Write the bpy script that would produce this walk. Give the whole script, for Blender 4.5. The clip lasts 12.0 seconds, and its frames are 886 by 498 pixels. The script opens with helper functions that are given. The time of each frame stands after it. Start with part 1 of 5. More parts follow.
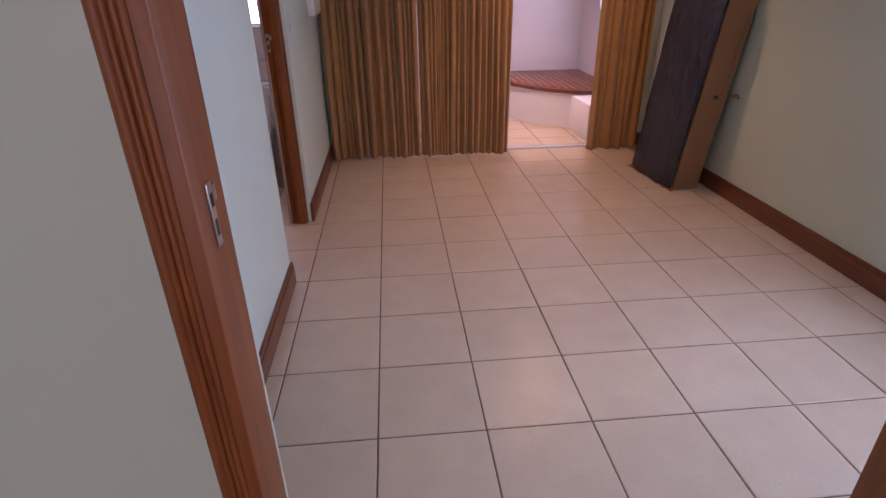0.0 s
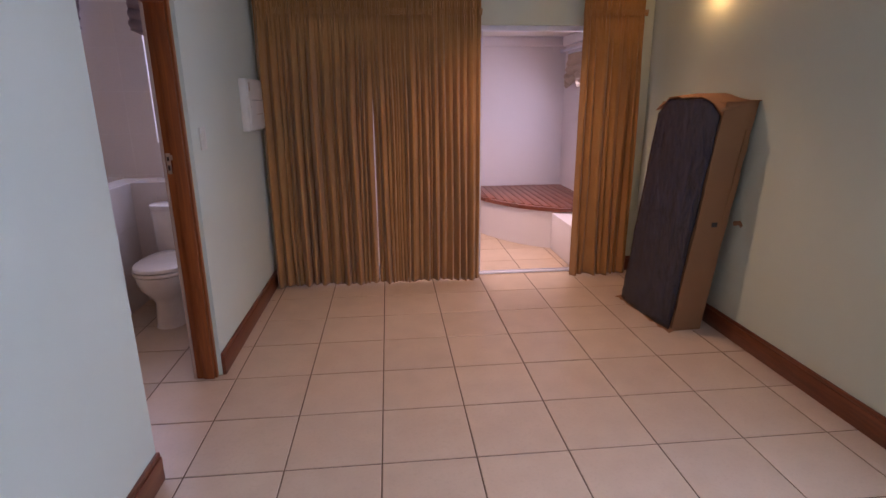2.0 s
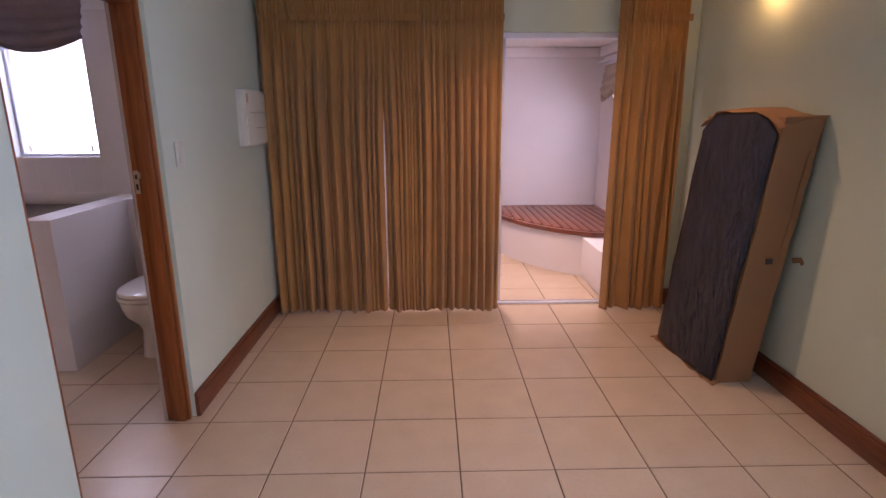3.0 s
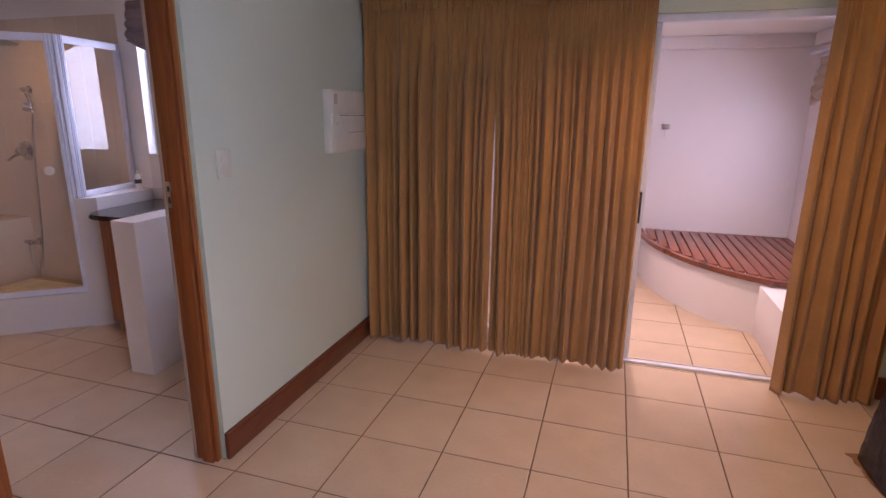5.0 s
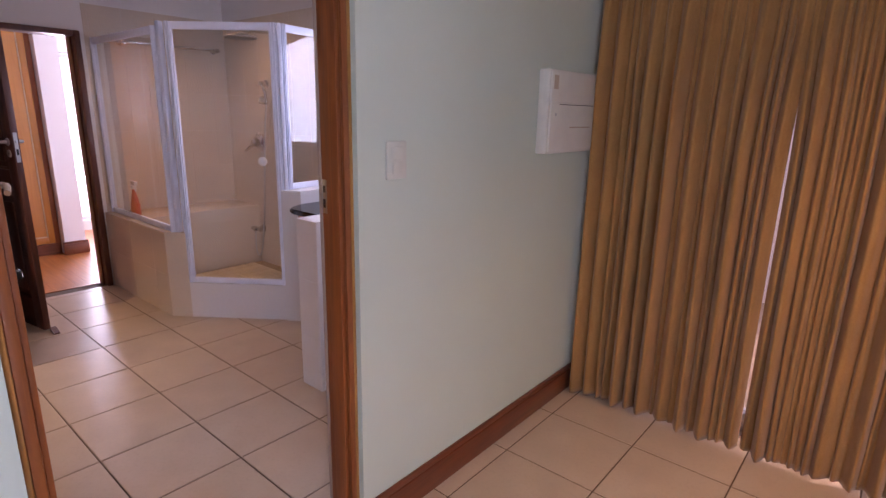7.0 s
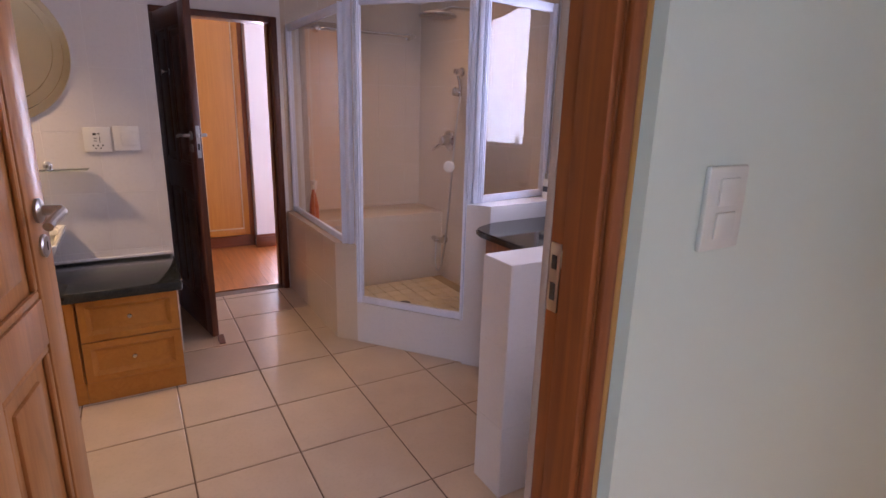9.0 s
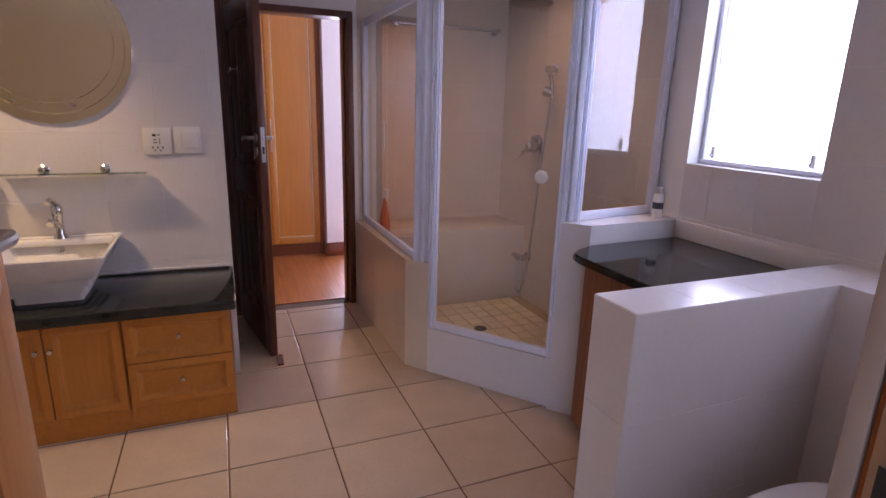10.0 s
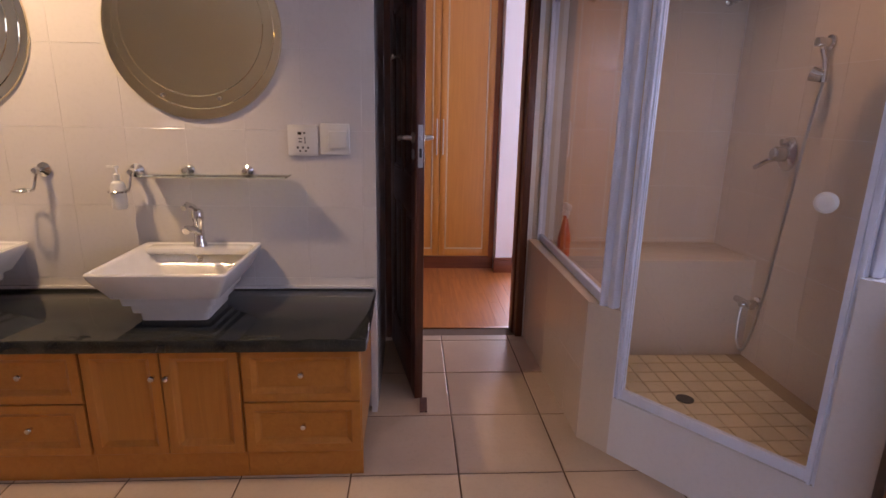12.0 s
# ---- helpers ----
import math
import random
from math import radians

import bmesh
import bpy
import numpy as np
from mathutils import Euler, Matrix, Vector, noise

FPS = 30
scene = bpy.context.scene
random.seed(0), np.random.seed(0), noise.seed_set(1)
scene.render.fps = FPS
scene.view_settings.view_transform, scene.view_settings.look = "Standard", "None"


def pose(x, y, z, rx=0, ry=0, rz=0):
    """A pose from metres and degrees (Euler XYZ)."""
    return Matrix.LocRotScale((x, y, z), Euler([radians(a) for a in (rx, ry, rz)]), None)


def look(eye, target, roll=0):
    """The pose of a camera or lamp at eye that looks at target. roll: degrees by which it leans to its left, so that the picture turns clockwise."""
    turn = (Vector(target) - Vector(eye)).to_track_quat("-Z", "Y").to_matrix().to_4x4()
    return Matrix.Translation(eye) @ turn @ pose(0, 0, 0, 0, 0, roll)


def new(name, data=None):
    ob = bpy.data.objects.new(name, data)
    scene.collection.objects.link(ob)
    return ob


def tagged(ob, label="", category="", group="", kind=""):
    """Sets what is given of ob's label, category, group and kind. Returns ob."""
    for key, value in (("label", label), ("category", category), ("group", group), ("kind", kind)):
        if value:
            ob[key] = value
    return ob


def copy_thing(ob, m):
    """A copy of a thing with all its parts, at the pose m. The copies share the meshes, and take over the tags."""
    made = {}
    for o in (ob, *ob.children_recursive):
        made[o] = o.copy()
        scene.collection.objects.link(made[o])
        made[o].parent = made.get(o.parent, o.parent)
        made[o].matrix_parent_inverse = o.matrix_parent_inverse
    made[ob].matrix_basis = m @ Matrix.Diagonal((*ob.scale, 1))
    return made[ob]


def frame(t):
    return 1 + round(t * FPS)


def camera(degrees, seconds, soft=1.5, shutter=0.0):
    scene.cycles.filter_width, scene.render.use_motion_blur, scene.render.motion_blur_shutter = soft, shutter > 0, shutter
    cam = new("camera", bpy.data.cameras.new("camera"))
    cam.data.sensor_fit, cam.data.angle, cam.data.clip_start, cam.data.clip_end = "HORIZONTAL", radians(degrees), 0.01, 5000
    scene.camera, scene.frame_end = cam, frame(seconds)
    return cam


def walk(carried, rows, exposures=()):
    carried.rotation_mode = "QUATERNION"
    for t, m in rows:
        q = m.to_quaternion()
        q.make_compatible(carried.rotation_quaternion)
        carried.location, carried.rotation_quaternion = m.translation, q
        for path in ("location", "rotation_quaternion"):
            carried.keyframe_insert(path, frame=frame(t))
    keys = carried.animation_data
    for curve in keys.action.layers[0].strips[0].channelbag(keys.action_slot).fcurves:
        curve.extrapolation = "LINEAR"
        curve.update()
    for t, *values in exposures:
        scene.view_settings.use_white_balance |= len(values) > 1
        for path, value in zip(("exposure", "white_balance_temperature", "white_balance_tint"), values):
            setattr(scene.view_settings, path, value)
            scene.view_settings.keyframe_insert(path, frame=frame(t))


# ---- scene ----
cam = camera(79.0, 12.0)
PATH = [
    (0, (-0.02, 0.099, 1.613), (0.136, 1.883, 0.722), -0.9),
    (0.5, (0.058, 0.258, 1.622), (0.237, 2.094, 0.85), -0.7),
    (1, (0.158, 0.432, 1.608), (0.339, 2.315, 0.959), -1.0),
    (1.5, (0.252, 0.659, 1.6), (0.442, 2.563, 1.017), -0.8),
    (2, (0.366, 0.886, 1.594), (0.552, 2.803, 1.054), -0.5),
    (2.5, (0.499, 1.081, 1.602), (0.628, 3.013, 1.103), -0.3),
    (3, (0.598, 1.296, 1.587), (0.64, 3.234, 1.096), -0.2),
    (3.2, (0.634, 1.369, 1.597), (0.632, 3.31, 1.114), -0.2),
    (4.8, (0.981, 2.014, 1.617), (0.463, 3.881, 1.122), 0.7),
    (5, (0.967, 2.087, 1.626), (0.391, 3.936, 1.128), 0.6),
    (5.5, (0.923, 2.268, 1.583), (0.175, 4.059, 1.1), 0.9),
    (6, (0.867, 2.48, 1.589), (-0.064, 4.179, 1.093), 0.8),
    (6.5, (0.778, 2.642, 1.55), (-0.328, 4.236, 1.064), 1.3),
    (7, (0.618, 2.809, 1.543), (-0.635, 4.289, 1.053), 1.2),
    (7.5, (0.442, 2.937, 1.53), (-0.931, 4.308, 1.044), 1.5),
    (7.7, (0.347, 2.985, 1.536), (-1.055, 4.325, 1.038), 1.6),
    (9.3, (-0.325, 3.365, 1.515), (-2.03, 4.275, 1.005), 1.6),
    (9.5, (-0.408, 3.371, 1.506), (-2.132, 4.252, 1.002), 1.7),
    (10, (-0.629, 3.489, 1.486), (-2.417, 4.228, 0.984), 1.6),
    (10.5, (-0.798, 3.536, 1.457), (-2.638, 4.138, 0.953), 1.6),
    (11, (-1.02, 3.595, 1.458), (-2.9, 4.05, 0.951), 1.4),
    (11.5, (-1.179, 3.617, 1.437), (-3.088, 3.94, 0.937), 1.3),
    (12, (-1.315, 3.665, 1.433), (-3.247, 3.783, 0.931), 1.1),
]
EXPOSURES = [(0, -0.22, 6900, 58), (1.5, -0.25, 6850, 57), (2.5, -0.06, 6900, 50), (5, 0.05, 7000, 52), (6.5, 0.21, 7000, 52), (7.5, 0.36, 7000, 52), (9.5, 0.19, 6950, 48), (10, 0.06, 6650, 48), (11, -0.24, 6400, 48), (12, -0.03, 6800, 48)]
walk(cam, [(t, look(eye, target, roll)) for t, eye, target, roll in PATH], EXPOSURES)

# ---- world and light ----
world = bpy.data.worlds.new("world")
scene.world = world
world.use_nodes = True
wn = world.node_tree.nodes
sky = wn.new("ShaderNodeTexSky")
sky.sky_type, sky.sun_disc = "NISHITA", False
sky.sun_elevation, sky.sun_rotation = radians(50), radians(200)
wn["Background"].inputs["Strength"].default_value = 0.1
world.node_tree.links.new(sky.outputs[0], wn["Background"].inputs["Color"])


def area_lamp(name, eye, target, w, h, power, colour, spread=180):
    lamp = bpy.data.lights.new(name, "AREA")
    lamp.shape, lamp.size, lamp.size_y, lamp.energy, lamp.color = "RECTANGLE", w, h, power, colour
    lamp.spread = radians(spread)
    ob = new(name, lamp)
    ob.matrix_world = look(eye, target)
    return ob


def spot_lamp(name, eye, target, power, colour, angle, blend=0.6, radius=0.03):
    lamp = bpy.data.lights.new(name, "SPOT")
    lamp.energy, lamp.color, lamp.spot_size, lamp.spot_blend, lamp.shadow_soft_size = power, colour, radians(angle), blend, radius
    ob = new(name, lamp)
    ob.matrix_world = look(eye, target)
    return ob


SUN_H = 2.33
DAY, WARM = (0.66, 0.85, 1.0), (1.0, 0.72, 0.40)
# daylight in the openings of the windows
area_lamp("bedroom_window_light", (2.70, 1.465, 1.45), (0, 2.1, 0.55), 0.9, 1.1, 46, (0.46, 0.74, 1.0), 160)
area_lamp("bathroom_window_light", (-2.28, 5.72, 1.75), (-2.28, 0, 1.3), 0.62, 0.95, 12, (0.52, 0.76, 1.0))
area_lamp("toilet_window_light", (-1.19, 5.72, 1.75), (-1.19, 0, 1.3), 0.6, 0.95, 5, (0.52, 0.76, 1.0))
area_lamp("sunroom_window_light", (2.75, 6.75, 1.6), (0.9, 6.7, 0.0), 1.15, 0.75, 22, (0.74, 0.86, 1.0))
area_lamp("dressing_window_light", (-7.15, 5.3, 1.35), (-4, 4.6, 1.0), 1.3, 1.5, 80, DAY)
# Source out of view, added to brighten the pier and the wardrobe front.
area_lamp("dressing_north_light", (-5.45, 6.2, 1.2), (-5.6, 4.2, 0.9), 0.9, 1.9, 13, DAY)
# Made-up source behind the camera, added to brighten the hall wall.
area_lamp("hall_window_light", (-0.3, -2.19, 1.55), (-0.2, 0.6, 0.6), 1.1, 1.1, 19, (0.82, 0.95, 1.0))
# lamps
spot_lamp("vanity_downlight", (-3.0, 2.0, 2.57), (-3.62, 2.05, 0.5), 86, (1.0, 0.83, 0.40), 104, 0.6, 0.07)
# Unseen ceiling spots, added to warm and brighten bedroom, toilet and shower.
for k, (x, y, power) in enumerate(((0.95, 2.75, 10), (1.35, 4.55, 86), (-1.2, 4.2, 7), (-3.62, 5.02, 22))):
    spot_lamp("ceiling_downlight_beam", (x, y, 2.585), (x, y, 0), power, WARM, 128, 1.0)
for x, y, power, cone in ((1.83, 7.0, 40, 90), (1.1, 6.4, 125, 74)):
    spot_lamp("sunroom_downlight_beam", (x, y, SUN_H - 0.02), (x, y, 0), power, (1, 0.86, 0.68), cone, 0.6)

# ---- materials ----
def material(name, rough=0.5, metal=0.0, spec=0.5):
    m = bpy.data.materials.new(name)
    m.use_nodes = True
    b = m.node_tree.nodes["Principled BSDF"]
    b.inputs["Roughness"].default_value, b.inputs["Metallic"].default_value = rough, metal
    b.inputs["Specular IOR Level"].default_value = spec
    return m, m.node_tree, b


def node(tree, kind, **values):
    n = tree.nodes.new(kind)
    for key, value in values.items():
        n.inputs[key.replace("_", " ")].default_value = value
    return n


def ramp(tree, source, c0, c1, p0=0.3, p1=0.7):
    r = tree.nodes.new("ShaderNodeValToRGB")
    r.color_ramp.elements[0].position, r.color_ramp.elements[1].position = p0, p1
    r.color_ramp.elements[0].color, r.color_ramp.elements[1].color = (*c0, 1), (*c1, 1)
    tree.links.new(source, r.inputs[0])
    return r.outputs[0]


def mixed(tree, a, b, factor, kind="MIX"):
    m = tree.nodes.new("ShaderNodeMix")
    m.data_type, m.blend_type = "RGBA", kind
    for slot, value in ((0, factor), (6, a), (7, b)):
        if hasattr(value, "links"):
            tree.links.new(value, m.inputs[slot])
        else:
            m.inputs[slot].default_value = value if slot == 0 else (*value, 1)
    return m.outputs[2]


def coords(tree, scale=(1, 1, 1), shift=True):
    t = tree.nodes.new("ShaderNodeTexCoord")
    mp = tree.nodes.new("ShaderNodeMapping")
    mp.inputs["Scale"].default_value = scale
    tree.links.new(t.outputs["Object"], mp.inputs["Vector"])
    if shift:
        info = tree.nodes.new("ShaderNodeObjectInfo")
        mul = tree.nodes.new("ShaderNodeMath")
        mul.operation = "MULTIPLY"
        mul.inputs[1].default_value = 37.0
        tree.links.new(info.outputs["Random"], mul.inputs[0])
        tree.links.new(mul.outputs[0], mp.inputs["Location"])
    return mp.outputs[0]


def noise_tex(tree, vec, scale, detail=4.0, rough=0.55, dist=0.0):
    n = node(tree, "ShaderNodeTexNoise", Scale=scale, Detail=detail, Roughness=rough, Distortion=dist)
    tree.links.new(vec, n.inputs["Vector"])
    return n.outputs["Fac"]


def bump(tree, bsdf, height, strength=0.2, distance=0.01):
    b = node(tree, "ShaderNodeBump", Strength=strength, Distance=distance)
    tree.links.new(height, b.inputs["Height"])
    tree.links.new(b.outputs[0], bsdf.inputs["Normal"])


def paint(name, c, rough=0.55, wear=0.05, relief=0.08):
    m, t, b = material(name, rough, 0, 0.35)
    v = coords(t, shift=False)
    big = noise_tex(t, v, 1.3, 5)
    d = tuple(x * (1 - wear) for x in c)
    t.links.new(ramp(t, big, d, c), b.inputs["Base Color"])
    bump(t, b, noise_tex(t, v, 55, 3), relief, 0.004)
    return m


def timber(name, dark, light, rough=0.35, axis=2, scale=1.0, coat=0.3):
    m, t, b = material(name, rough, 0, 0.5)
    stretch = [14.0 * scale] * 3
    stretch[axis] = 0.9 * scale
    v = coords(t, stretch)
    grain = noise_tex(t, v, 2.2, 6, 0.6, 1.2)
    base = ramp(t, grain, dark, light, 0.32, 0.68)
    fine = [90.0] * 3
    fine[axis] = 3.0
    pores = noise_tex(t, coords(t, fine), 1.5, 3)
    dim = tuple(x * 0.72 for x in light)
    col = mixed(t, base, mixed(t, base, dim, 0.5), ramp(t, pores, (0, 0, 0), (0.55, 0.55, 0.55), 0.55, 0.75))
    t.links.new(col, b.inputs["Base Color"])
    b.inputs["Coat Weight"].default_value = coat
    b.inputs["Coat Roughness"].default_value = 0.18
    bump(t, b, grain, 0.08, 0.004)
    return m


def ceramic(name, c, c2, rough=0.22, spec=0.5, scale=3.0, relief=0.03, random_shade=0.06, clouds=True):
    m, t, b = material(name, rough, 0, spec)
    v = coords(t)
    cloud = noise_tex(t, v, scale, 2, 0.4)
    fine = noise_tex(t, v, 60, 3)
    base = ramp(t, cloud, c2, c, 0.15, 0.85) if clouds else c
    base = mixed(t, base, tuple(x * 0.9 for x in c2), ramp(t, fine, (0, 0, 0), (0.35, 0.35, 0.35), 0.5, 0.75))
    info = t.nodes.new("ShaderNodeObjectInfo")
    shade = ramp(t, info.outputs["Random"], (1 - random_shade,) * 3, (1, 1, 1), 0, 1)
    t.links.new(mixed(t, base, shade, 1.0, "MULTIPLY"), b.inputs["Base Color"])
    bump(t, b, fine, relief, 0.002)
    return m


def plain(name, c, rough=0.4, metal=0.0, spec=0.5):
    m, t, b = material(name, rough, metal, spec)
    v = coords(t)
    n = noise_tex(t, v, 9, 4)
    t.links.new(ramp(t, n, tuple(x * 0.9 for x in c), c), b.inputs["Base Color"])
    t.links.new(ramp(t, n, (rough * 0.85,) * 3, (min(1, rough * 1.2),) * 3), b.inputs["Roughness"])
    return m


def fabric(name, dark, light, rough=0.9, sheen=0.3, weave=420):
    m, t, b = material(name, rough, 0, 0.2)
    v = coords(t, shift=False)
    threads = noise_tex(t, coords(t, (weave, weave, weave * 0.25), False), 1, 2)
    big = noise_tex(t, v, 4, 4)
    col = mixed(t, ramp(t, big, dark, light), ramp(t, threads, dark, light, 0.35, 0.65), 0.5)
    t.links.new(col, b.inputs["Base Color"])
    b.inputs["Sheen Weight"].default_value = sheen
    bump(t, b, threads, 0.15, 0.002)
    return m


def glass(name, rough=0.0, tint=(1, 1, 1)):
    m, t, b = material(name, rough, 0, 0.5)
    b.inputs["Transmission Weight"].default_value = 1.0
    b.inputs["Base Color"].default_value = (*tint, 1)
    b.inputs["IOR"].default_value = 1.45
    return m


M_GREEN = paint("pale green wall paint", (0.545, 0.615, 0.515))
M_WHITE = paint("white wall paint", (0.78, 0.76, 0.74))
M_SUN = paint("white plaster", (0.80, 0.76, 0.77), 0.6, 0.04)
M_CEIL = paint("ceiling paint", (0.80, 0.79, 0.77), 0.7, 0.03)
M_FLOOR = ceramic("beige floor tile", (0.62, 0.485, 0.36), (0.53, 0.405, 0.295), 0.30, 0.5, 6, 0.02, 0.07)
M_GROUT = plain("dark floor grout", (0.14, 0.085, 0.052), 0.9)
M_WTILE = ceramic("white wall tile", (0.72, 0.68, 0.66), (0.69, 0.65, 0.63), 0.16, 0.5, 2, 0.015, 0.02)
M_WGROUT = plain("pale wall grout", (0.70, 0.66, 0.63), 0.85)
M_STILE = ceramic("beige shower tile", (0.67, 0.56, 0.445), (0.62, 0.515, 0.405), 0.2, 0.5, 2, 0.015, 0.03)
M_SFLOOR = ceramic("cream shower floor tile", (0.72, 0.58, 0.36), (0.66, 0.52, 0.31), 0.35, 0.5, 6, 0.03, 0.12)
M_SGROUT = plain("shower floor grout", (0.42, 0.30, 0.17), 0.9)
M_FRAME = timber("varnished red-brown timber", (0.19, 0.044, 0.009), (0.32, 0.084, 0.014), 0.5, coat=0.0)
M_SKIRT_Y = timber("dark red skirting timber", (0.12, 0.028, 0.011), (0.20, 0.05, 0.017), 0.32, 1)
M_SKIRT_X = timber("dark red skirting timber across", (0.12, 0.028, 0.011), (0.20, 0.05, 0.017), 0.32, 0)
# The orange-brown door wood as it looks in shade, darkened in its colour.
M_SHADEWOOD = timber("dark door timber with shade in its colour", (0.075, 0.02, 0.012), (0.14, 0.042, 0.02), 0.35)
M_HONEY = timber("honey oak cabinet timber", (0.55, 0.20, 0.028), (0.62, 0.245, 0.038), 0.36, 1, 0.8)
M_HONEY_Z = timber("honey oak upright timber", (0.55, 0.20, 0.028), (0.62, 0.245, 0.038), 0.36, 2, 0.8)
# Counter cabinet: its shade is put into a darker copy of the honey timber.
M_CAB_SHADED = timber("red-brown cabinet timber darkened for shade", (0.20, 0.06, 0.016), (0.36, 0.12, 0.03), 0.34, 2, 0.8)
M_TEAK = timber("red-brown bench slat timber", (0.15, 0.04, 0.022), (0.27, 0.08, 0.04), 0.4, 1)
M_PARQ = timber("orange parquet timber", (0.32, 0.09, 0.016), (0.48, 0.155, 0.032), 0.45, 0, 0.7)
M_PALEWOOD = timber("pale pine sill timber", (0.55, 0.36, 0.2), (0.68, 0.48, 0.28), 0.4, 1)
M_CURTAIN = fabric("golden brown curtain fabric", (0.30, 0.142, 0.044), (0.43, 0.217, 0.07))
M_BLIND = fabric("mauve grey blind fabric", (0.20, 0.155, 0.165), (0.30, 0.24, 0.25), 0.95, 0.2)
M_BLIND2 = fabric("beige patterned blind fabric", (0.40, 0.30, 0.22), (0.58, 0.46, 0.36), 0.95, 0.2)
M_CARD = paint("brown cardboard", (0.34, 0.165, 0.075), 0.85, 0.2, 0.2)
M_CREAM = plain("cream plastic", (0.62, 0.62, 0.53), 0.4)
M_PINE = timber("pale orange pine timber", (0.36, 0.15, 0.035), (0.52, 0.245, 0.065), 0.34)
M_DULL = plain("dull grey metal", (0.28, 0.27, 0.26), 0.4, 1.0)
M_PLASTIC = plain("white plastic", (0.80, 0.78, 0.74), 0.35)
M_ENAMEL = plain("white painted aluminium", (0.75, 0.77, 0.86), 0.33)
M_CHROME = plain("chrome", (0.75, 0.74, 0.73), 0.14, 1.0)
M_STEEL = plain("brushed steel", (0.55, 0.53, 0.50), 0.33, 1.0)
M_BLACK = plain("black plastic", (0.02, 0.02, 0.022), 0.4)
M_CHINA = plain("white glazed china", (0.83, 0.81, 0.78), 0.09, 0, 0.6)
# Slots and holes are flat pieces in this, their shade put into the colour.
M_DARK = plain("dark joints, drain and painted hole shade", (0.03, 0.025, 0.02), 0.7)
M_GLASS = glass("clear glass")
M_GREENGLASS = glass("green-edged shelf glass", 0.02, (0.86, 0.97, 0.92))
M_RED = plain("red plastic bottle", (0.55, 0.05, 0.03), 0.3)
M_INK = plain("dark print", (0.05, 0.05, 0.06), 0.5)
M_TAN = plain("tan print", (0.52, 0.40, 0.30), 0.6)
M_BOARD = plain("aged white plastic", (0.72, 0.69, 0.61), 0.4)

m, t, b = material("mirror", 0.02, 1.0)
# Gold tint puts warm room light into what the mirror reflects.
b.inputs["Base Color"].default_value = (0.95, 0.85, 0.58, 1)
M_MIRROR = m

m, t, b = material("black speckled granite", 0.07, 0, 0.55)
v = coords(t)
specks = node(t, "ShaderNodeTexVoronoi", Scale=160.0)
t.links.new(v, specks.inputs["Vector"])
fleck = ramp(t, specks.outputs["Distance"], (0.11, 0.12, 0.10), (0.014, 0.015, 0.016), 0.08, 0.3)
t.links.new(mixed(t, fleck, ramp(t, noise_tex(t, v, 14, 5), (0.013, 0.014, 0.012), (0.046, 0.049, 0.042)), 0.45), b.inputs["Base Color"])
M_GRANITE = m

m, t, b = material("black plastic wrap", 0.2, 0, 0.5)
v = coords(t, (1, 1, 0.35), False)
wr = noise_tex(t, v, 11, 7, 0.62, 2.2)
t.links.new(ramp(t, wr, (0.005, 0.007, 0.018), (0.011, 0.015, 0.034)), b.inputs["Base Color"])
bump(t, b, wr, 0.85, 0.03)
M_WRAP = m


def glow(name, c, strength):
    m, t, b = material(name)
    b.inputs["Base Color"].default_value = (*c, 1)
    b.inputs["Emission Color"].default_value = (*c, 1)
    b.inputs["Emission Strength"].default_value = strength
    return m


M_SKY = glow("bright outdoor haze", (0.90, 0.95, 1.0), 1.5)
M_BULB = glow("lit lamp glass", (1.0, 0.68, 0.24), 18.0)
M_SPOT = glow("lit downlight glass", (1.0, 0.93, 0.82), 14.0)


# ---- mesh helpers ----
def box(bm, x0, x1, y0, y1, z0, z1, bevel=0.0, m=None):
    geo = bmesh.ops.create_cube(bm, size=1.0)
    vs = geo["verts"]
    for p in vs:
        p.co = Vector(((x0 + x1) / 2 + p.co.x * (x1 - x0), (y0 + y1) / 2 + p.co.y * (y1 - y0), (z0 + z1) / 2 + p.co.z * (z1 - z0)))
    if bevel > 0:
        es = list({e for p in vs for e in p.link_edges})
        out = bmesh.ops.bevel(bm, geom=es, offset=bevel, segments=2, affect="EDGES", profile=0.5)
        vs = list({p for fc in out["faces"] for p in fc.verts} | {p for p in vs if p.is_valid})
    if m is not None:
        bmesh.ops.transform(bm, matrix=m, verts=[p for p in vs if p.is_valid])
    return bm


def tube(bm, a, c, r0, r1=None, n=16):
    a, c = Vector(a), Vector(c)
    r1 = r0 if r1 is None else r1
    mat = Matrix.Translation((a + c) / 2) @ (c - a).to_track_quat("Z", "Y").to_matrix().to_4x4()
    bmesh.ops.create_cone(bm, cap_ends=True, segments=n, radius1=r0, radius2=r1, depth=(c - a).length, matrix=mat)
    return bm


def bent_tube(bm, pts, r, n=10):
    """A pipe of radius r along the points."""
    pts = [Vector(p) for p in pts]
    rings, side = [], None
    for k, p in enumerate(pts):
        d = (pts[min(k + 1, len(pts) - 1)] - pts[max(k - 1, 0)]).normalized()
        side = d.orthogonal().normalized() if side is None else (side - d * side.dot(d)).normalized()
        up = d.cross(side)
        rings.append([bm.verts.new(p + r * (math.cos(2 * math.pi * q / n) * side + math.sin(2 * math.pi * q / n) * up)) for q in range(n)])
    for r0, r1 in zip(rings, rings[1:]):
        for q in range(n):
            bm.faces.new((r0[q], r0[(q + 1) % n], r1[(q + 1) % n], r1[q]))
    bm.faces.new(list(reversed(rings[0])))
    bm.faces.new(rings[-1])
    return bm


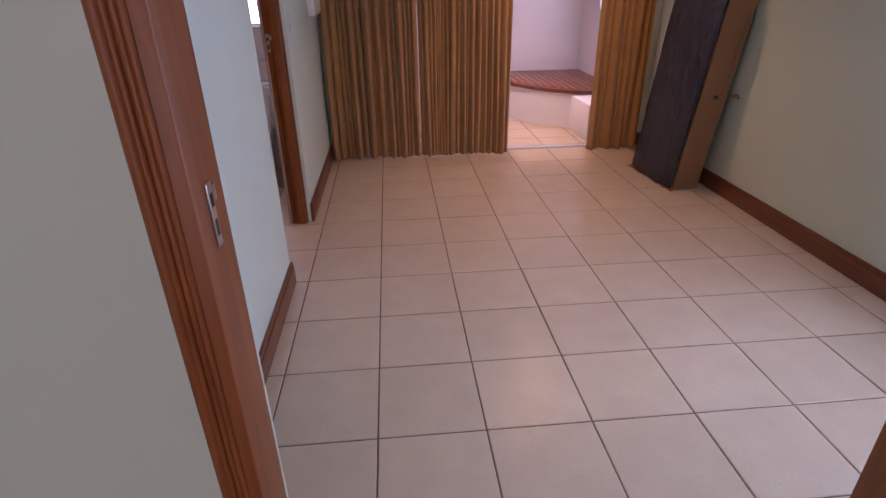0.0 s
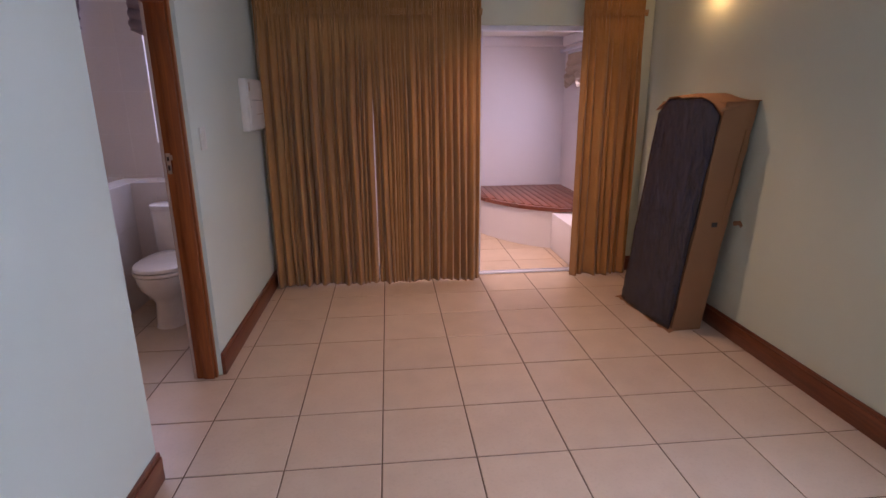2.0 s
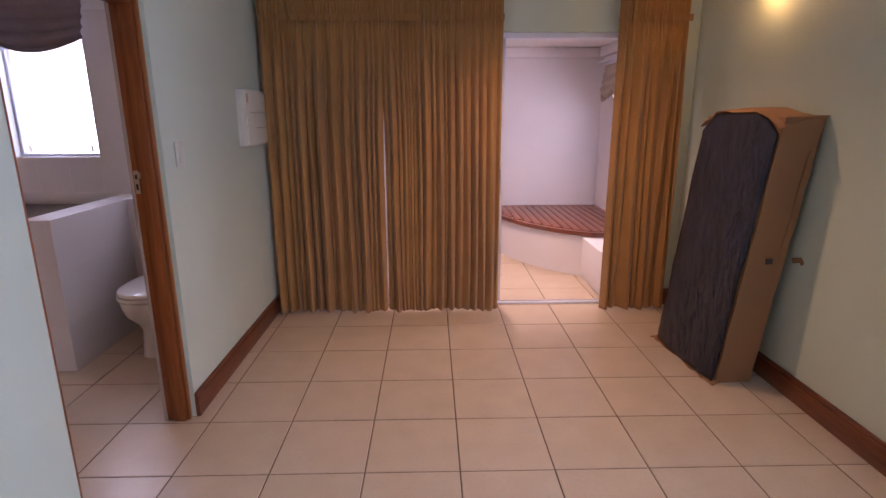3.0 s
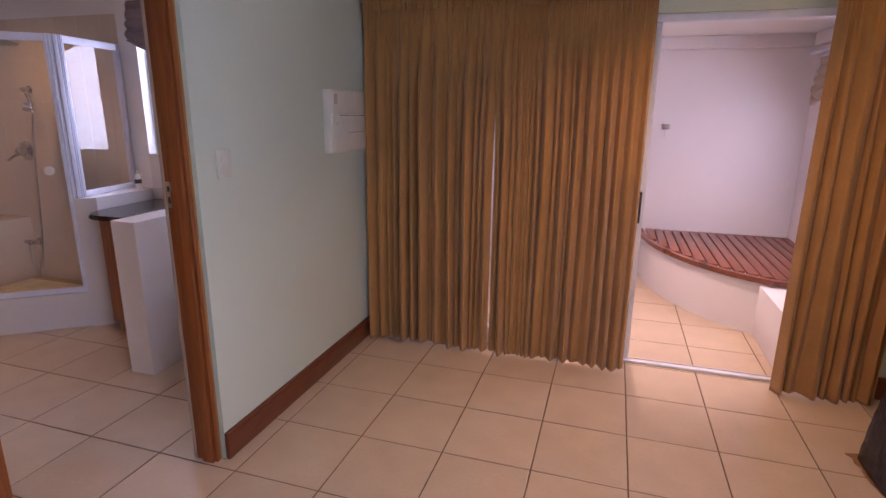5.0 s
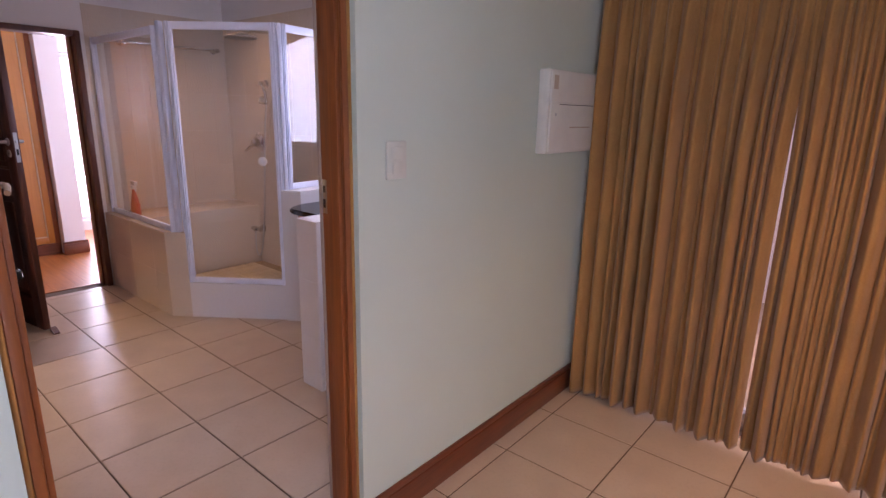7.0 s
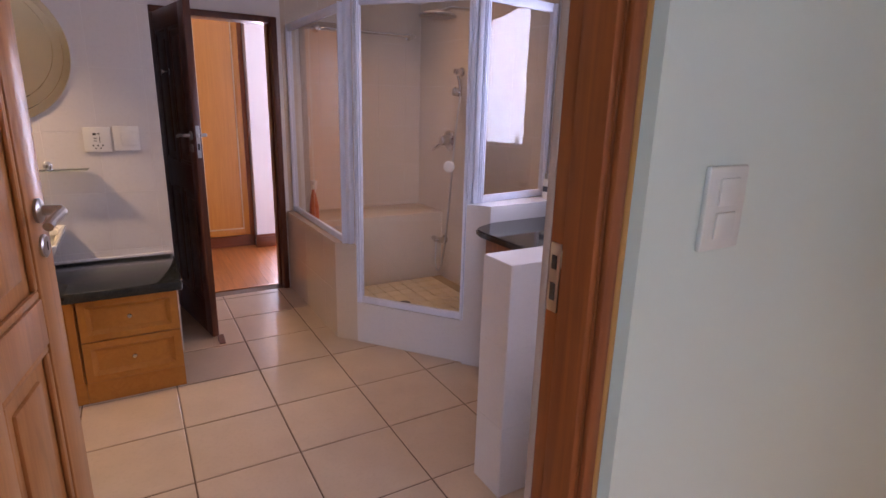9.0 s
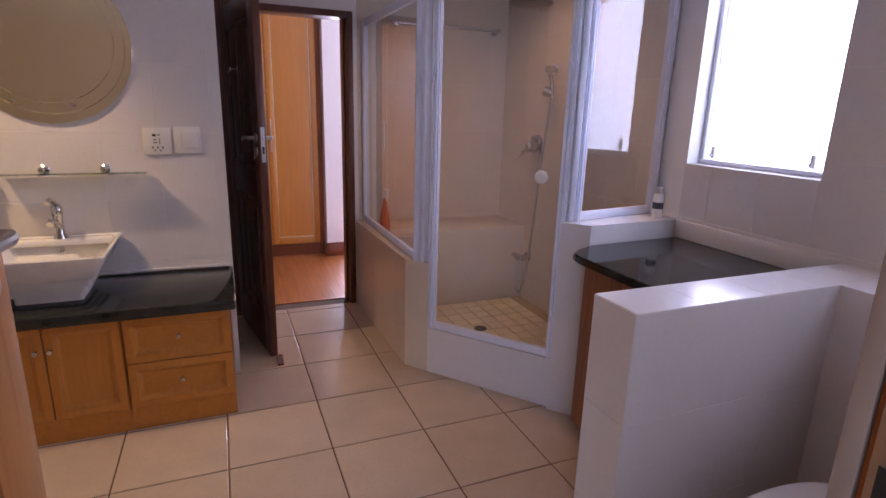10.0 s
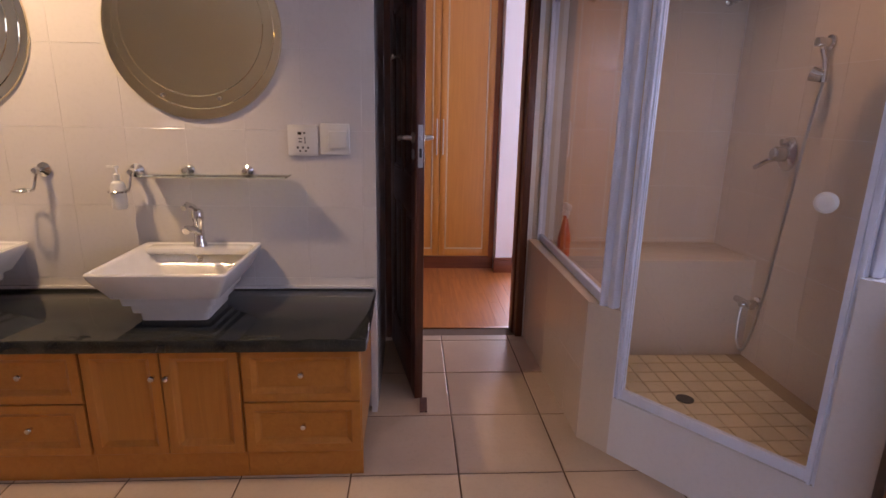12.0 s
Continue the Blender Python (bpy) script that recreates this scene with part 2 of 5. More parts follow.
def lathe(bm, profile, n=28, at=(0, 0, 0), sx=1.0, sy=1.0):
    """A turned shape about z from rows of radius, height."""
    rings = []
    for r, z in profile:
        rings.append([bm.verts.new((at[0] + sx * r * math.cos(2 * math.pi * k / n), at[1] + sy * r * math.sin(2 * math.pi * k / n), at[2] + z)) for k in range(n)])
    for a, c in zip(rings, rings[1:]):
        for k in range(n):
            bm.faces.new((a[k], a[(k + 1) % n], c[(k + 1) % n], c[k]))
    bm.faces.new(list(reversed(rings[0])))
    bm.faces.new(rings[-1])
    return bm


def prism(bm, outline, z0, z1):
    """An upright block on an outline of x, y."""
    low = [bm.verts.new((x, y, z0)) for x, y in outline]
    top = [bm.verts.new((x, y, z1)) for x, y in outline]
    n = len(outline)
    bm.faces.new(list(reversed(low)))
    bm.faces.new(top)
    for k in range(n):
        bm.faces.new((low[k], low[(k + 1) % n], top[(k + 1) % n], top[k]))
    return bm


def smooth_by_angle(me, degrees=35):
    for poly in me.polygons:
        poly.use_smooth = True
    me.set_sharp_from_angle(angle=radians(degrees))


def mesh_of(name, bm, mat, smooth=True):
    bmesh.ops.recalc_face_normals(bm, faces=bm.faces[:])
    me = bpy.data.meshes.new(name)
    bm.to_mesh(me)
    bm.free()
    me.materials.append(mat)
    if smooth:
        smooth_by_angle(me)
    return me


def part(name, bm, mat, parent, label="", m=None, smooth=True):
    ob = new(name, mesh_of(name, bm, mat, smooth))
    ob.parent = parent
    if m is not None:
        ob.matrix_local = m
    return tagged(ob, label)


def thing(name, m, label, category, group=""):
    ob = new(name)
    ob.empty_display_size = 0.1
    ob.matrix_world = m
    return tagged(ob, label, category, group)


def structure(name, bm, mat, label="", category=""):
    ob = new(name, mesh_of(name, bm, mat))
    return tagged(ob, label, category, "", "structure")


def B(*a, **k):
    return box(bmesh.new(), *a, **k)


def boxes(rows, bevel=0.0):
    bm = bmesh.new()
    for r in rows:
        box(bm, *r, bevel=bevel)
    return bm


# ---- structure: walls, floors, ceilings ----
PITCH, GX, GY = 0.435, 0.2846, 3.4263
XL, XR, YN, YE = -0.68, 2.64, 5.60, 0.935      # bedroom: left, right, far and entry wall faces
BX0, BX1, BY0, BY1 = -4.56, -0.82, 0.95, 5.60  # bathroom
VX = -3.72                                     # vanity wall face
H = 2.62

structure("wall_west", boxes([(BX1, XL, YE, 2.99, 0, H), (BX1, XL, 3.922, YN, 0, H), (BX1, XL, 2.99, 3.922, 2.10, H)]), M_GREEN, "pale green painted wall between bedroom and bathroom", "wall")
structure("wall_west_lining", boxes([(BX1 - 0.012, BX1 - 0.001, 0.95, 2.985, 0, H), (BX1 - 0.012, BX1 - 0.001, 3.926, YN, 0, H), (BX1 - 0.012, BX1 - 0.001, 2.985, 3.926, 2.105, H)]), M_WHITE, "white bathroom side of the dividing wall", "wall")
structure("wall_east", boxes([(XR, XR + 0.16, 0.76, 0.98, 0, H), (XR, XR + 0.16, 1.95, YN, 0, H), (XR, XR + 0.16, 0.98, 1.95, 0, 0.9), (XR, XR + 0.16, 0.98, 1.95, 2.1, H)]), M_GREEN, "pale green painted wall", "wall")
structure("wall_south", boxes([(-1.60, -0.293, 0.738, YE, 0, H), (0.945, XR, 0.70, 0.80, 0, H), (-0.293, 0.945, 0.738, YE, 2.17, H)]), M_GREEN, "pale green painted wall with the entrance opening", "wall")
structure("wall_north", boxes([(-0.82, -0.45, YN, YN + 0.16, 0, H), (2.45, XR + 0.16, YN, YN + 0.16, 0, H), (-0.45, 2.45, YN, YN + 0.16, 2.175, H)]), M_GREEN, "pale green painted wall above the sliding door", "wall")
structure("ceiling", B(-0.82, XR + 0.16, 0.76, YN + 0.16, H, H + 0.1), M_CEIL)
# hall
structure("wall_hall_west", B(-1.76, -1.60, -2.2, 0.738, 0, H), M_GREEN)
structure("wall_hall_east", B(2.20, 2.36, -2.2, 0.738, 0, H), M_GREEN)
# Opening and glowing sheet are invented for the hall fill light.
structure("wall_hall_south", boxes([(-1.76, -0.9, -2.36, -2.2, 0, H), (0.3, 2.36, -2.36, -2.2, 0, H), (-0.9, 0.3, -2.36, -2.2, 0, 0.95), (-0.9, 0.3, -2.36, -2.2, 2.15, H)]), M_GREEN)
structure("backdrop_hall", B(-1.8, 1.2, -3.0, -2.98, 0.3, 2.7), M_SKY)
structure("ceiling_hall", B(-1.76, 2.36, -2.36, 0.76, H, H + 0.1), M_CEIL)
# bathroom
structure("wall_bath_north", boxes([(BX0 - 0.14, -2.64, BY1, BY1 + 0.16, 0, H), (-1.985, -1.53, BY1, BY1 + 0.16, 0, H), (-0.86, -0.82, BY1, BY1 + 0.16, 0, H)] + [(x0, x1, BY1, BY1 + 0.16, z0, z1) for x0, x1 in ((-2.64, -1.985), (-1.53, -0.86)) for z0, z1 in ((0, 1.262), (2.30, H))]), M_WHITE, "white bathroom wall with two window openings", "wall")
structure("wall_bath_west", boxes([(BX0 - 0.14, BX0, 3.365, 3.505, 0, H), (BX0 - 0.14, BX0, 4.39, BY1, 0, H), (BX0 - 0.14, BX0, 3.505, 4.39, 2.11, H)]), M_WHITE, "white bathroom wall with the dressing room door", "wall")
structure("wall_bath_vanity", boxes([(VX - 0.16, VX, 0.79, 3.365, 0, H), (BX0, VX, 3.365, 3.505, 0, H)]), M_WHITE, "white wall behind the vanity", "wall")
structure("wall_bath_south", B(VX, BX1, 0.79, BY0, 0, H), M_WHITE)
structure("ceiling_bath", B(BX0 - 0.14, BX1, 0.79, BY1 + 0.16, H, H + 0.1), M_CEIL)
# dressing room
structure("wall_dressing_west", boxes([(-7.36, -7.2, 2.5, 4.66, 0, H), (-7.36, -7.2, 5.95, 6.4, 0, H), (-7.36, -7.2, 4.66, 5.95, 0, 0.12), (-7.36, -7.2, 4.66, 5.95, 2.15, H)]), M_WHITE)
structure("wall_dressing_north", boxes([(-7.36, -5.95, 6.24, 6.4, 0, H), (-4.95, -4.70, 6.24, 6.4, 0, H), (-5.95, -4.95, 6.24, 6.4, 0, 0.1), (-5.95, -4.95, 6.24, 6.4, 2.2, H)]), M_WHITE)
structure("wall_dressing_south", B(-7.2, -4.70, 2.5, 2.66, 0, H), M_WHITE)
structure("wall_dressing_east", B(-4.70, BX0 - 0.001, 2.5, 3.36, 0, H), M_WHITE)
structure("wall_dressing_east_far", B(-4.70, BX0, 5.765, 6.24, 0, H), M_WHITE)
structure("ceiling_dressing", B(-7.36, -4.70, 2.5, 6.4, H, H + 0.1), M_CEIL)
structure("wall_pier", B(-6.95, -6.0, 4.43, 4.625, 0, H), M_SUN, "white pier beside the wardrobe", "wall")
# sunroom
SY0, SY1, SH = YN + 0.16, 8.0, SUN_H
structure("wall_sun_north", B(-0.96, XR + 0.18, SY1, SY1 + 0.16, 0, SH), M_SUN, "white plastered wall behind the corner bench", "wall")
structure("wall_sun_east", boxes([(XR + 0.02, XR + 0.18, SY0, 6.15, 0, SH), (XR + 0.02, XR + 0.18, 7.36, SY1, 0, SH), (XR + 0.02, XR + 0.18, 6.15, 7.36, 0, 1.27), (XR + 0.02, XR + 0.18, 6.15, 7.36, 2.12, SH)]), M_SUN, "white plastered wall with a window", "wall")
structure("wall_sun_west", B(-0.96, -0.80, SY0, SY1, 0, SH), M_SUN)
structure("ceiling_sun", B(-0.96, XR + 0.18, SY0, SY1 + 0.16, SH, SH + 0.1), M_CEIL)
structure("cornice_trim", boxes([(-0.80, XR + 0.02, SY1 - 0.07, SY1, 2.215, SH), (XR - 0.05, XR + 0.02, SY0, SY1 - 0.07, 2.215, SH)], 0.012), M_SUN, "white boxed cornice round the ceiling", "cornice")

# bright outdoors beyond the windows
structure("backdrop_bath", B(-3.6, -0.2, 6.3, 6.32, 0.7, 2.9), M_SKY)
structure("backdrop_sun", B(3.6, 3.62, 5.5, 8.2, 0.6, 2.9), M_SKY)
structure("backdrop_dressing_north", B(-6.8, -4.2, 7.2, 7.22, -0.3, 2.9), M_SKY)
structure("backdrop_dressing", B(-8.2, -8.18, 4.0, 6.6, -0.3, 2.9), M_SKY)
structure("backdrop_bedroom", B(3.6, 3.62, 0.2, 2.8, 0.3, 2.7), M_SKY)


def window(name, m, w, h, label, bars=(), f=0.045):
    """A pane in a white frame. Local x runs along the wall, y through it, z up from the sill."""
    root = thing(name, m, label, "window")
    root["kind"] = "structure"
    part("window_frame", boxes([(-w / 2, w / 2, -0.025, 0.025, 0, f), (-w / 2, w / 2, -0.025, 0.025, h - f, h), (-w / 2, -w / 2 + f, -0.025, 0.025, f, h - f), (w / 2 - f, w / 2, -0.025, 0.025, f, h - f)] + [(x - 0.02, x + 0.02, -0.02, 0.02, f, h - f) for x in bars], 0.004), M_ENAMEL, root)
    pane = part("pane", B(-w / 2 + f, w / 2 - f, -0.003, 0.003, f, h - f), M_GLASS, root)
    pane.visible_shadow = False
    return root


for name, x, w in (("window_1", -2.3125, 0.65), ("window_6", -1.195, 0.665)):
    win = window(name, pose(x, 5.70, 1.265), w, 1.03, "white framed bathroom window washed out by daylight", (), 0.02)
    for u in (-0.24, 0.24):
        bm = B(u - 0.009, u + 0.009, -0.04, -0.026, 0.03, 0.085, bevel=0.003)
        box(bm, u - 0.005, u + 0.005, -0.055, -0.04, 0.04, 0.052, bevel=0.002)
        part("window_catch", bm, M_PLASTIC, win, "small pale window catch")
window("window_2", pose(XR + 0.10, 6.755, 1.275, 0, 0, 90), 1.20, 0.84, "white framed sunroom window full of daylight", (0.0,))
window("window_3", pose(-7.28, 5.305, 0.125, 0, 0, 90), 1.28, 2.02, "tall bright dressing room window", (0.0,))
# Unseen north window, invented to carry the fill light on the pier.
window("window_7", pose(-5.45, 6.32, 0.105), 0.99, 2.09, "tall bright dressing room window", (0.0,))
# Unseen hall window, there only to hold the added fill light.
window("window_5", pose(-0.3, -2.28, 0.955), 1.19, 1.19, "unseen white framed window added for hall fill light", (0.0,))
window("window_4", pose(XR + 0.08, 1.465, 0.905, 0, 0, 90), 0.96, 1.19, "white framed bedroom window", (0.0,))


# ---- doors and their frames ----
def door_frame(name, m, w, h, depth, face, mat, label, lip=0.014):
    """Two jambs and a head round an opening w wide; local y runs through the wall from 0 to depth, face is the jamb's thickness."""
    root = thing(name, m, label, "door frame")
    root["kind"] = "structure"
    for s in (-1, 1):
        x0, x1 = sorted((s * w / 2, s * (w / 2 + face)))
        xs = s * w / 2
        bm = B(x0, x1, 0, depth, 0, h + face, bevel=0.006)
        if lip:
            a, c = sorted((xs, xs - s * lip))
            box(bm, a, c, depth * 0.42, depth, 0.001, h, bevel=0.003)
        part("jamb", bm, mat, root)
    bm = B(-w / 2, w / 2, 0, depth, h, h + face, bevel=0.006)
    part("head", bm, mat, root)
    return root


def strike_plate(root, m):
    """A steel strike with two slots, its face along local x, z."""
    bm = B(-0.0115, 0.0115, -0.002, 0.001, -0.055, 0.055, bevel=0.001)
    box(bm, 0.0125, 0.027, -0.002, 0.001, 0.018, 0.046, bevel=0.0008)
    plate = part("strike_plate", bm, M_STEEL, root, "brushed steel strike plate", m)
    for z0, z1 in ((0.014, 0.036), (-0.036, -0.008)):
        part("slot", B(-0.0055, 0.0055, -0.003, -0.0022, z0, z1), M_DARK, plate)


# bathroom doorway, local x along -y of the room
fr = door_frame("door_frame_1", pose(-0.818, 3.4575, 0, 0, 0, -90), 0.853, 2.06, 0.105, 0.039, M_FRAME, "varnished red-brown timber door frame of the bathroom")
strike_plate(fr, pose(-0.426, 0.018, 1.272, 0, 0, 90))
for s in (-1, 1):
    a, c = sorted((s * 0.4275, s * 0.4515))
    part("architrave", B(a, c, 0.1051, 0.118, 0.0, 2.085, bevel=0.005), M_FRAME, fr, "red-brown face of the frame")
    a, c = sorted((s * 0.452, s * 0.4645))
    part("edge_strip", B(a, c, 0.1051, 0.117, 0.0, 2.098, bevel=0.004), M_PINE, fr, "paler orange edge strip")
    a, c = sorted((s * 0.4275, s * 0.4645))
    part("plaster_edge", B(a, c, -0.0168, -0.0002, 0.0, 2.098, bevel=0.003), paint("dull beige plaster edge", (0.42, 0.31, 0.24)), fr, "pale plastered edge")
# entrance
fr = door_frame("door_frame_2", pose(0.3215, 0.69, 0), 1.143, 2.10, 0.11, 0.058, M_FRAME, "varnished red-brown timber frame of the entrance door", 0)
strike_plate(fr, pose(-0.5705, 0.05, 1.358, 0, 0, 90) @ Matrix.Scale(0.77, 4))
bm = bmesh.new()
for k in range(4):
    tube(bm, (-0.622 + 0.009 * k, 0.002 - 0.002 * (k % 2), 0.002), (-0.622 + 0.009 * k, 0.002 - 0.002 * (k % 2), 2.15), 0.0045 if k else 0.009, n=12)
part("moulding", bm, M_FRAME, fr, "beaded moulding")
# dressing room doorway
fr = door_frame("door_frame_3", pose(BX0 + 0.012, 3.9475, 0, 0, 0, 90), 0.795, 2.075, 0.164, 0.045, M_SHADEWOOD, "dark timber door frame of the dressing room")


def lever(parent, side, x, z, deep=True):
    """A lever handle with a round rose and a keyhole rose below it; side is the way out of the door."""
    bm = lathe(bmesh.new(), [(0.004, 0), (0.025, 0), (0.026, 0.006), (0.022, 0.009), (0.011, 0.011), (0.0105, 0.045), (0.004, 0.046)], 20)
    bent_tube(bm, [(0, 0, 0.042), (-0.02, 0, 0.05), (-0.05, 0.0, 0.052), (-0.085, 0.004 * side, 0.051), (-0.115, 0.012 * side, 0.049)], 0.0095, 10)
    mt = pose(x, 0.02 * side, z, -90 * side, 0, 0)
    part("door_handle", bm, M_STEEL, parent, "satin steel lever handle", mt)
    bm = lathe(bmesh.new(), [(0.004, 0), (0.024, 0), (0.025, 0.005), (0.021, 0.008), (0.004, 0.0085)], 20)
    rose = part("key_rose", bm, M_STEEL, parent, "satin steel keyhole rose", pose(x, 0.02 * side, z - 0.075, -90 * side))
    part("keyhole", B(-0.003, 0.003, -0.009, 0.009, 0.0087, 0.0092), M_DARK, rose)


def panel_door(name, m, w, h, mat, label, panels, handle_x, handle_z):
    """A stile and rail door 40 mm thick, hinged at local x 0. panels: rows of x0, x1, z0, z1."""
    root = thing(name, m, label, "door")
    root["kind"] = "structure"
    xs = sorted({0, w} | {p[0] for p in panels} | {p[1] for p in panels})
    bm = bmesh.new()
    st = min(p[0] for p in panels)
    en = max(p[1] for p in panels)
    box(bm, 0, st, -0.02, 0.02, 0.008, h, bevel=0.003)
    box(bm, en, w, -0.02, 0.02, 0.008, h, bevel=0.003)
    zs = sorted({p[2] for p in panels} | {p[3] for p in panels})
    rails = [(0.008, zs[0])] + [(zs[k], zs[k + 1]) for k in range(1, len(zs) - 1, 2)] + [(zs[-1], h)]
    for z0, z1 in rails:
        box(bm, st, en, -0.0199, 0.0199, z0, z1, bevel=0.003)
    mids = sorted({(a[1], c[0]) for a in panels for c in panels if a[1] < c[0] and a[2] == c[2]})
    for a, c in mids:
        box(bm, a, c, -0.0198, 0.0198, zs[0], zs[-1], bevel=0.003)
    part("leaf", bm, mat, root)
    for x0, x1, z0, z1 in panels:
        bm = B(x0, x1, -0.006, 0.006, z0, z1)
        box(bm, x0 + 0.055, x1 - 0.055, -0.014, 0.014, z0 + 0.055, z1 - 0.055, bevel=0.007)
        for s in (-1, 1):
            for q in ((x0, x1, z0, z0 + 0.018), (x0, x1, z1 - 0.018, z1), (x0, x0 + 0.018, z0 + 0.018, z1 - 0.018), (x1 - 0.018, x1, z0 + 0.018, z1 - 0.018)):
                a, c = sorted((s * 0.006, s * 0.017))
                box(bm, q[0], q[1], a, c, q[2], q[3], bevel=0.005)
        part("panel", bm, mat, root)
    for s in (-1, 1):
        lever(root, s, handle_x, handle_z)
    bm = B(w - 0.0005, w + 0.0015, -0.011, 0.011, handle_z - 0.13, handle_z + 0.06)
    box(bm, w + 0.001, w + 0.010, -0.006, 0.006, handle_z - 0.01, handle_z + 0.012, bevel=0.002)
    lock = part("lock_face", bm, M_STEEL, root, "steel lock face")
    part("bolt_slot", B(w + 0.0016, w + 0.0022, -0.006, 0.006, handle_z - 0.085, handle_z - 0.045), M_DARK, lock)
    return root


def yaw_of(a, c):
    return math.degrees(math.atan2(c[1] - a[1], c[0] - a[0]))


hinge, tip = (-0.845, 3.015), (-1.622, 3.148)
leaf = panel_door("door_1", pose(*hinge, 0, 0, 0, yaw_of(hinge, tip)), 0.788, 2.06, timber("varnished orange door timber", (0.36, 0.135, 0.035), (0.52, 0.22, 0.07), 0.34), "varnished orange panel door standing open into the bathroom",
                  [(0.11, 0.36, 0.22, 0.52), (0.43, 0.68, 0.22, 0.52), (0.11, 0.36, 0.62, 1.02), (0.43, 0.68, 0.62, 1.02), (0.11, 0.36, 1.12, 1.94), (0.43, 0.68, 1.12, 1.94)], 0.735, 1.292)
bm = B(-0.022, 0.022, 0, 0.008, -0.03, 0.03, bevel=0.004)
for z in (-0.015, 0.022):
    bent_tube(bm, [(0, 0.004, z), (0.012, 0.03, z), (0.02, 0.05, z - 0.012), (0.024, 0.062, z + 0.006)], 0.006, 8)
    bent_tube(bm, [(0, 0.004, z), (-0.012, 0.03, z), (-0.02, 0.05, z - 0.012), (-0.024, 0.062, z + 0.006)], 0.006, 8)
part("robe_hook", bm, M_CHROME, leaf, "chrome double robe hook", pose(0.70, -0.022, 1.93, 0, 0, 180))

hinge, tip = (-4.535, 3.562), (-3.775, 3.705)
leaf = panel_door("door_2", pose(*hinge, 0, 0, 0, yaw_of(hinge, tip)), 0.773, 2.06, M_SHADEWOOD, "panel door coloured dark for shade, standing open beside the vanity wall",
                  [(0.11, 0.35, 0.22, 0.95), (0.42, 0.66, 0.22, 0.95), (0.11, 0.35, 1.12, 1.94), (0.42, 0.66, 1.12, 1.94)], 0.715, 1.306)
bm = lathe(bmesh.new(), [(0.004, 0), (0.02, 0), (0.02, 0.006), (0.009, 0.01), (0.008, 0.035), (0.013, 0.042), (0.012, 0.05), (0.003, 0.052)], 16)
bent_tube(bm, [(0, 0, 0.02), (0.012, 0.0, 0.035), (0.02, -0.012, 0.045), (0.026, -0.02, 0.06)], 0.005, 8)
part("robe_hook", bm, M_CHROME, leaf, "small chrome robe hook", pose(0.40, -0.021, 1.68, 90))
stop = thing("door_stop", pose(-3.70, 3.728, 0), "small dark brown wedge door stop under the open door", "door stop")
bm = bmesh.new()
prism(bm, [(-0.045, -0.018), (0.045, -0.018), (0.045, 0.018), (-0.045, 0.018)], 0, 0.03)
for p in bm.verts:
    if p.co.z > 0.01 and p.co.x > 0:
        p.co.z = 0.008
part("wedge", bm, M_SHADEWOOD, stop)


# ---- skirting boards ----
def skirting(name, x0, x1, y0, y1, mat):
    bm = B(x0, x1, y0, y1, 0, 0.115, bevel=0.003)
    if x1 - x0 < y1 - y0:
        c = x0 if x0 > 0 else x1
        box(bm, x0 + 0.005 if x0 > 0 else x0, x1 if x0 > 0 else x1 - 0.005, y0, y1, 0.1151, 0.138, bevel=0.004)
    else:
        box(bm, x0, x1, y0 + (0.005 if y0 > 3 else 0), y1 - (0 if y0 > 3 else 0.005), 0.1151, 0.138, bevel=0.004)
    return structure(name, bm, mat, "dark red-brown timber skirting board", "skirting board")


skirting("baseboard_1", XL, XL + 0.022, YE, 2.992, M_SKIRT_Y)
skirting("baseboard_2", XL, XL + 0.022, 3.921, YN, M_SKIRT_Y)
skirting("baseboard_3", XR - 0.022, XR, YE, YN, M_SKIRT_Y)
skirting("baseboard_4", 2.46, XR - 0.023, YN - 0.022, YN, M_SKIRT_X)
skirting("baseboard_5", -6.0, -5.978, 4.41, 4.645, M_SKIRT_Y)


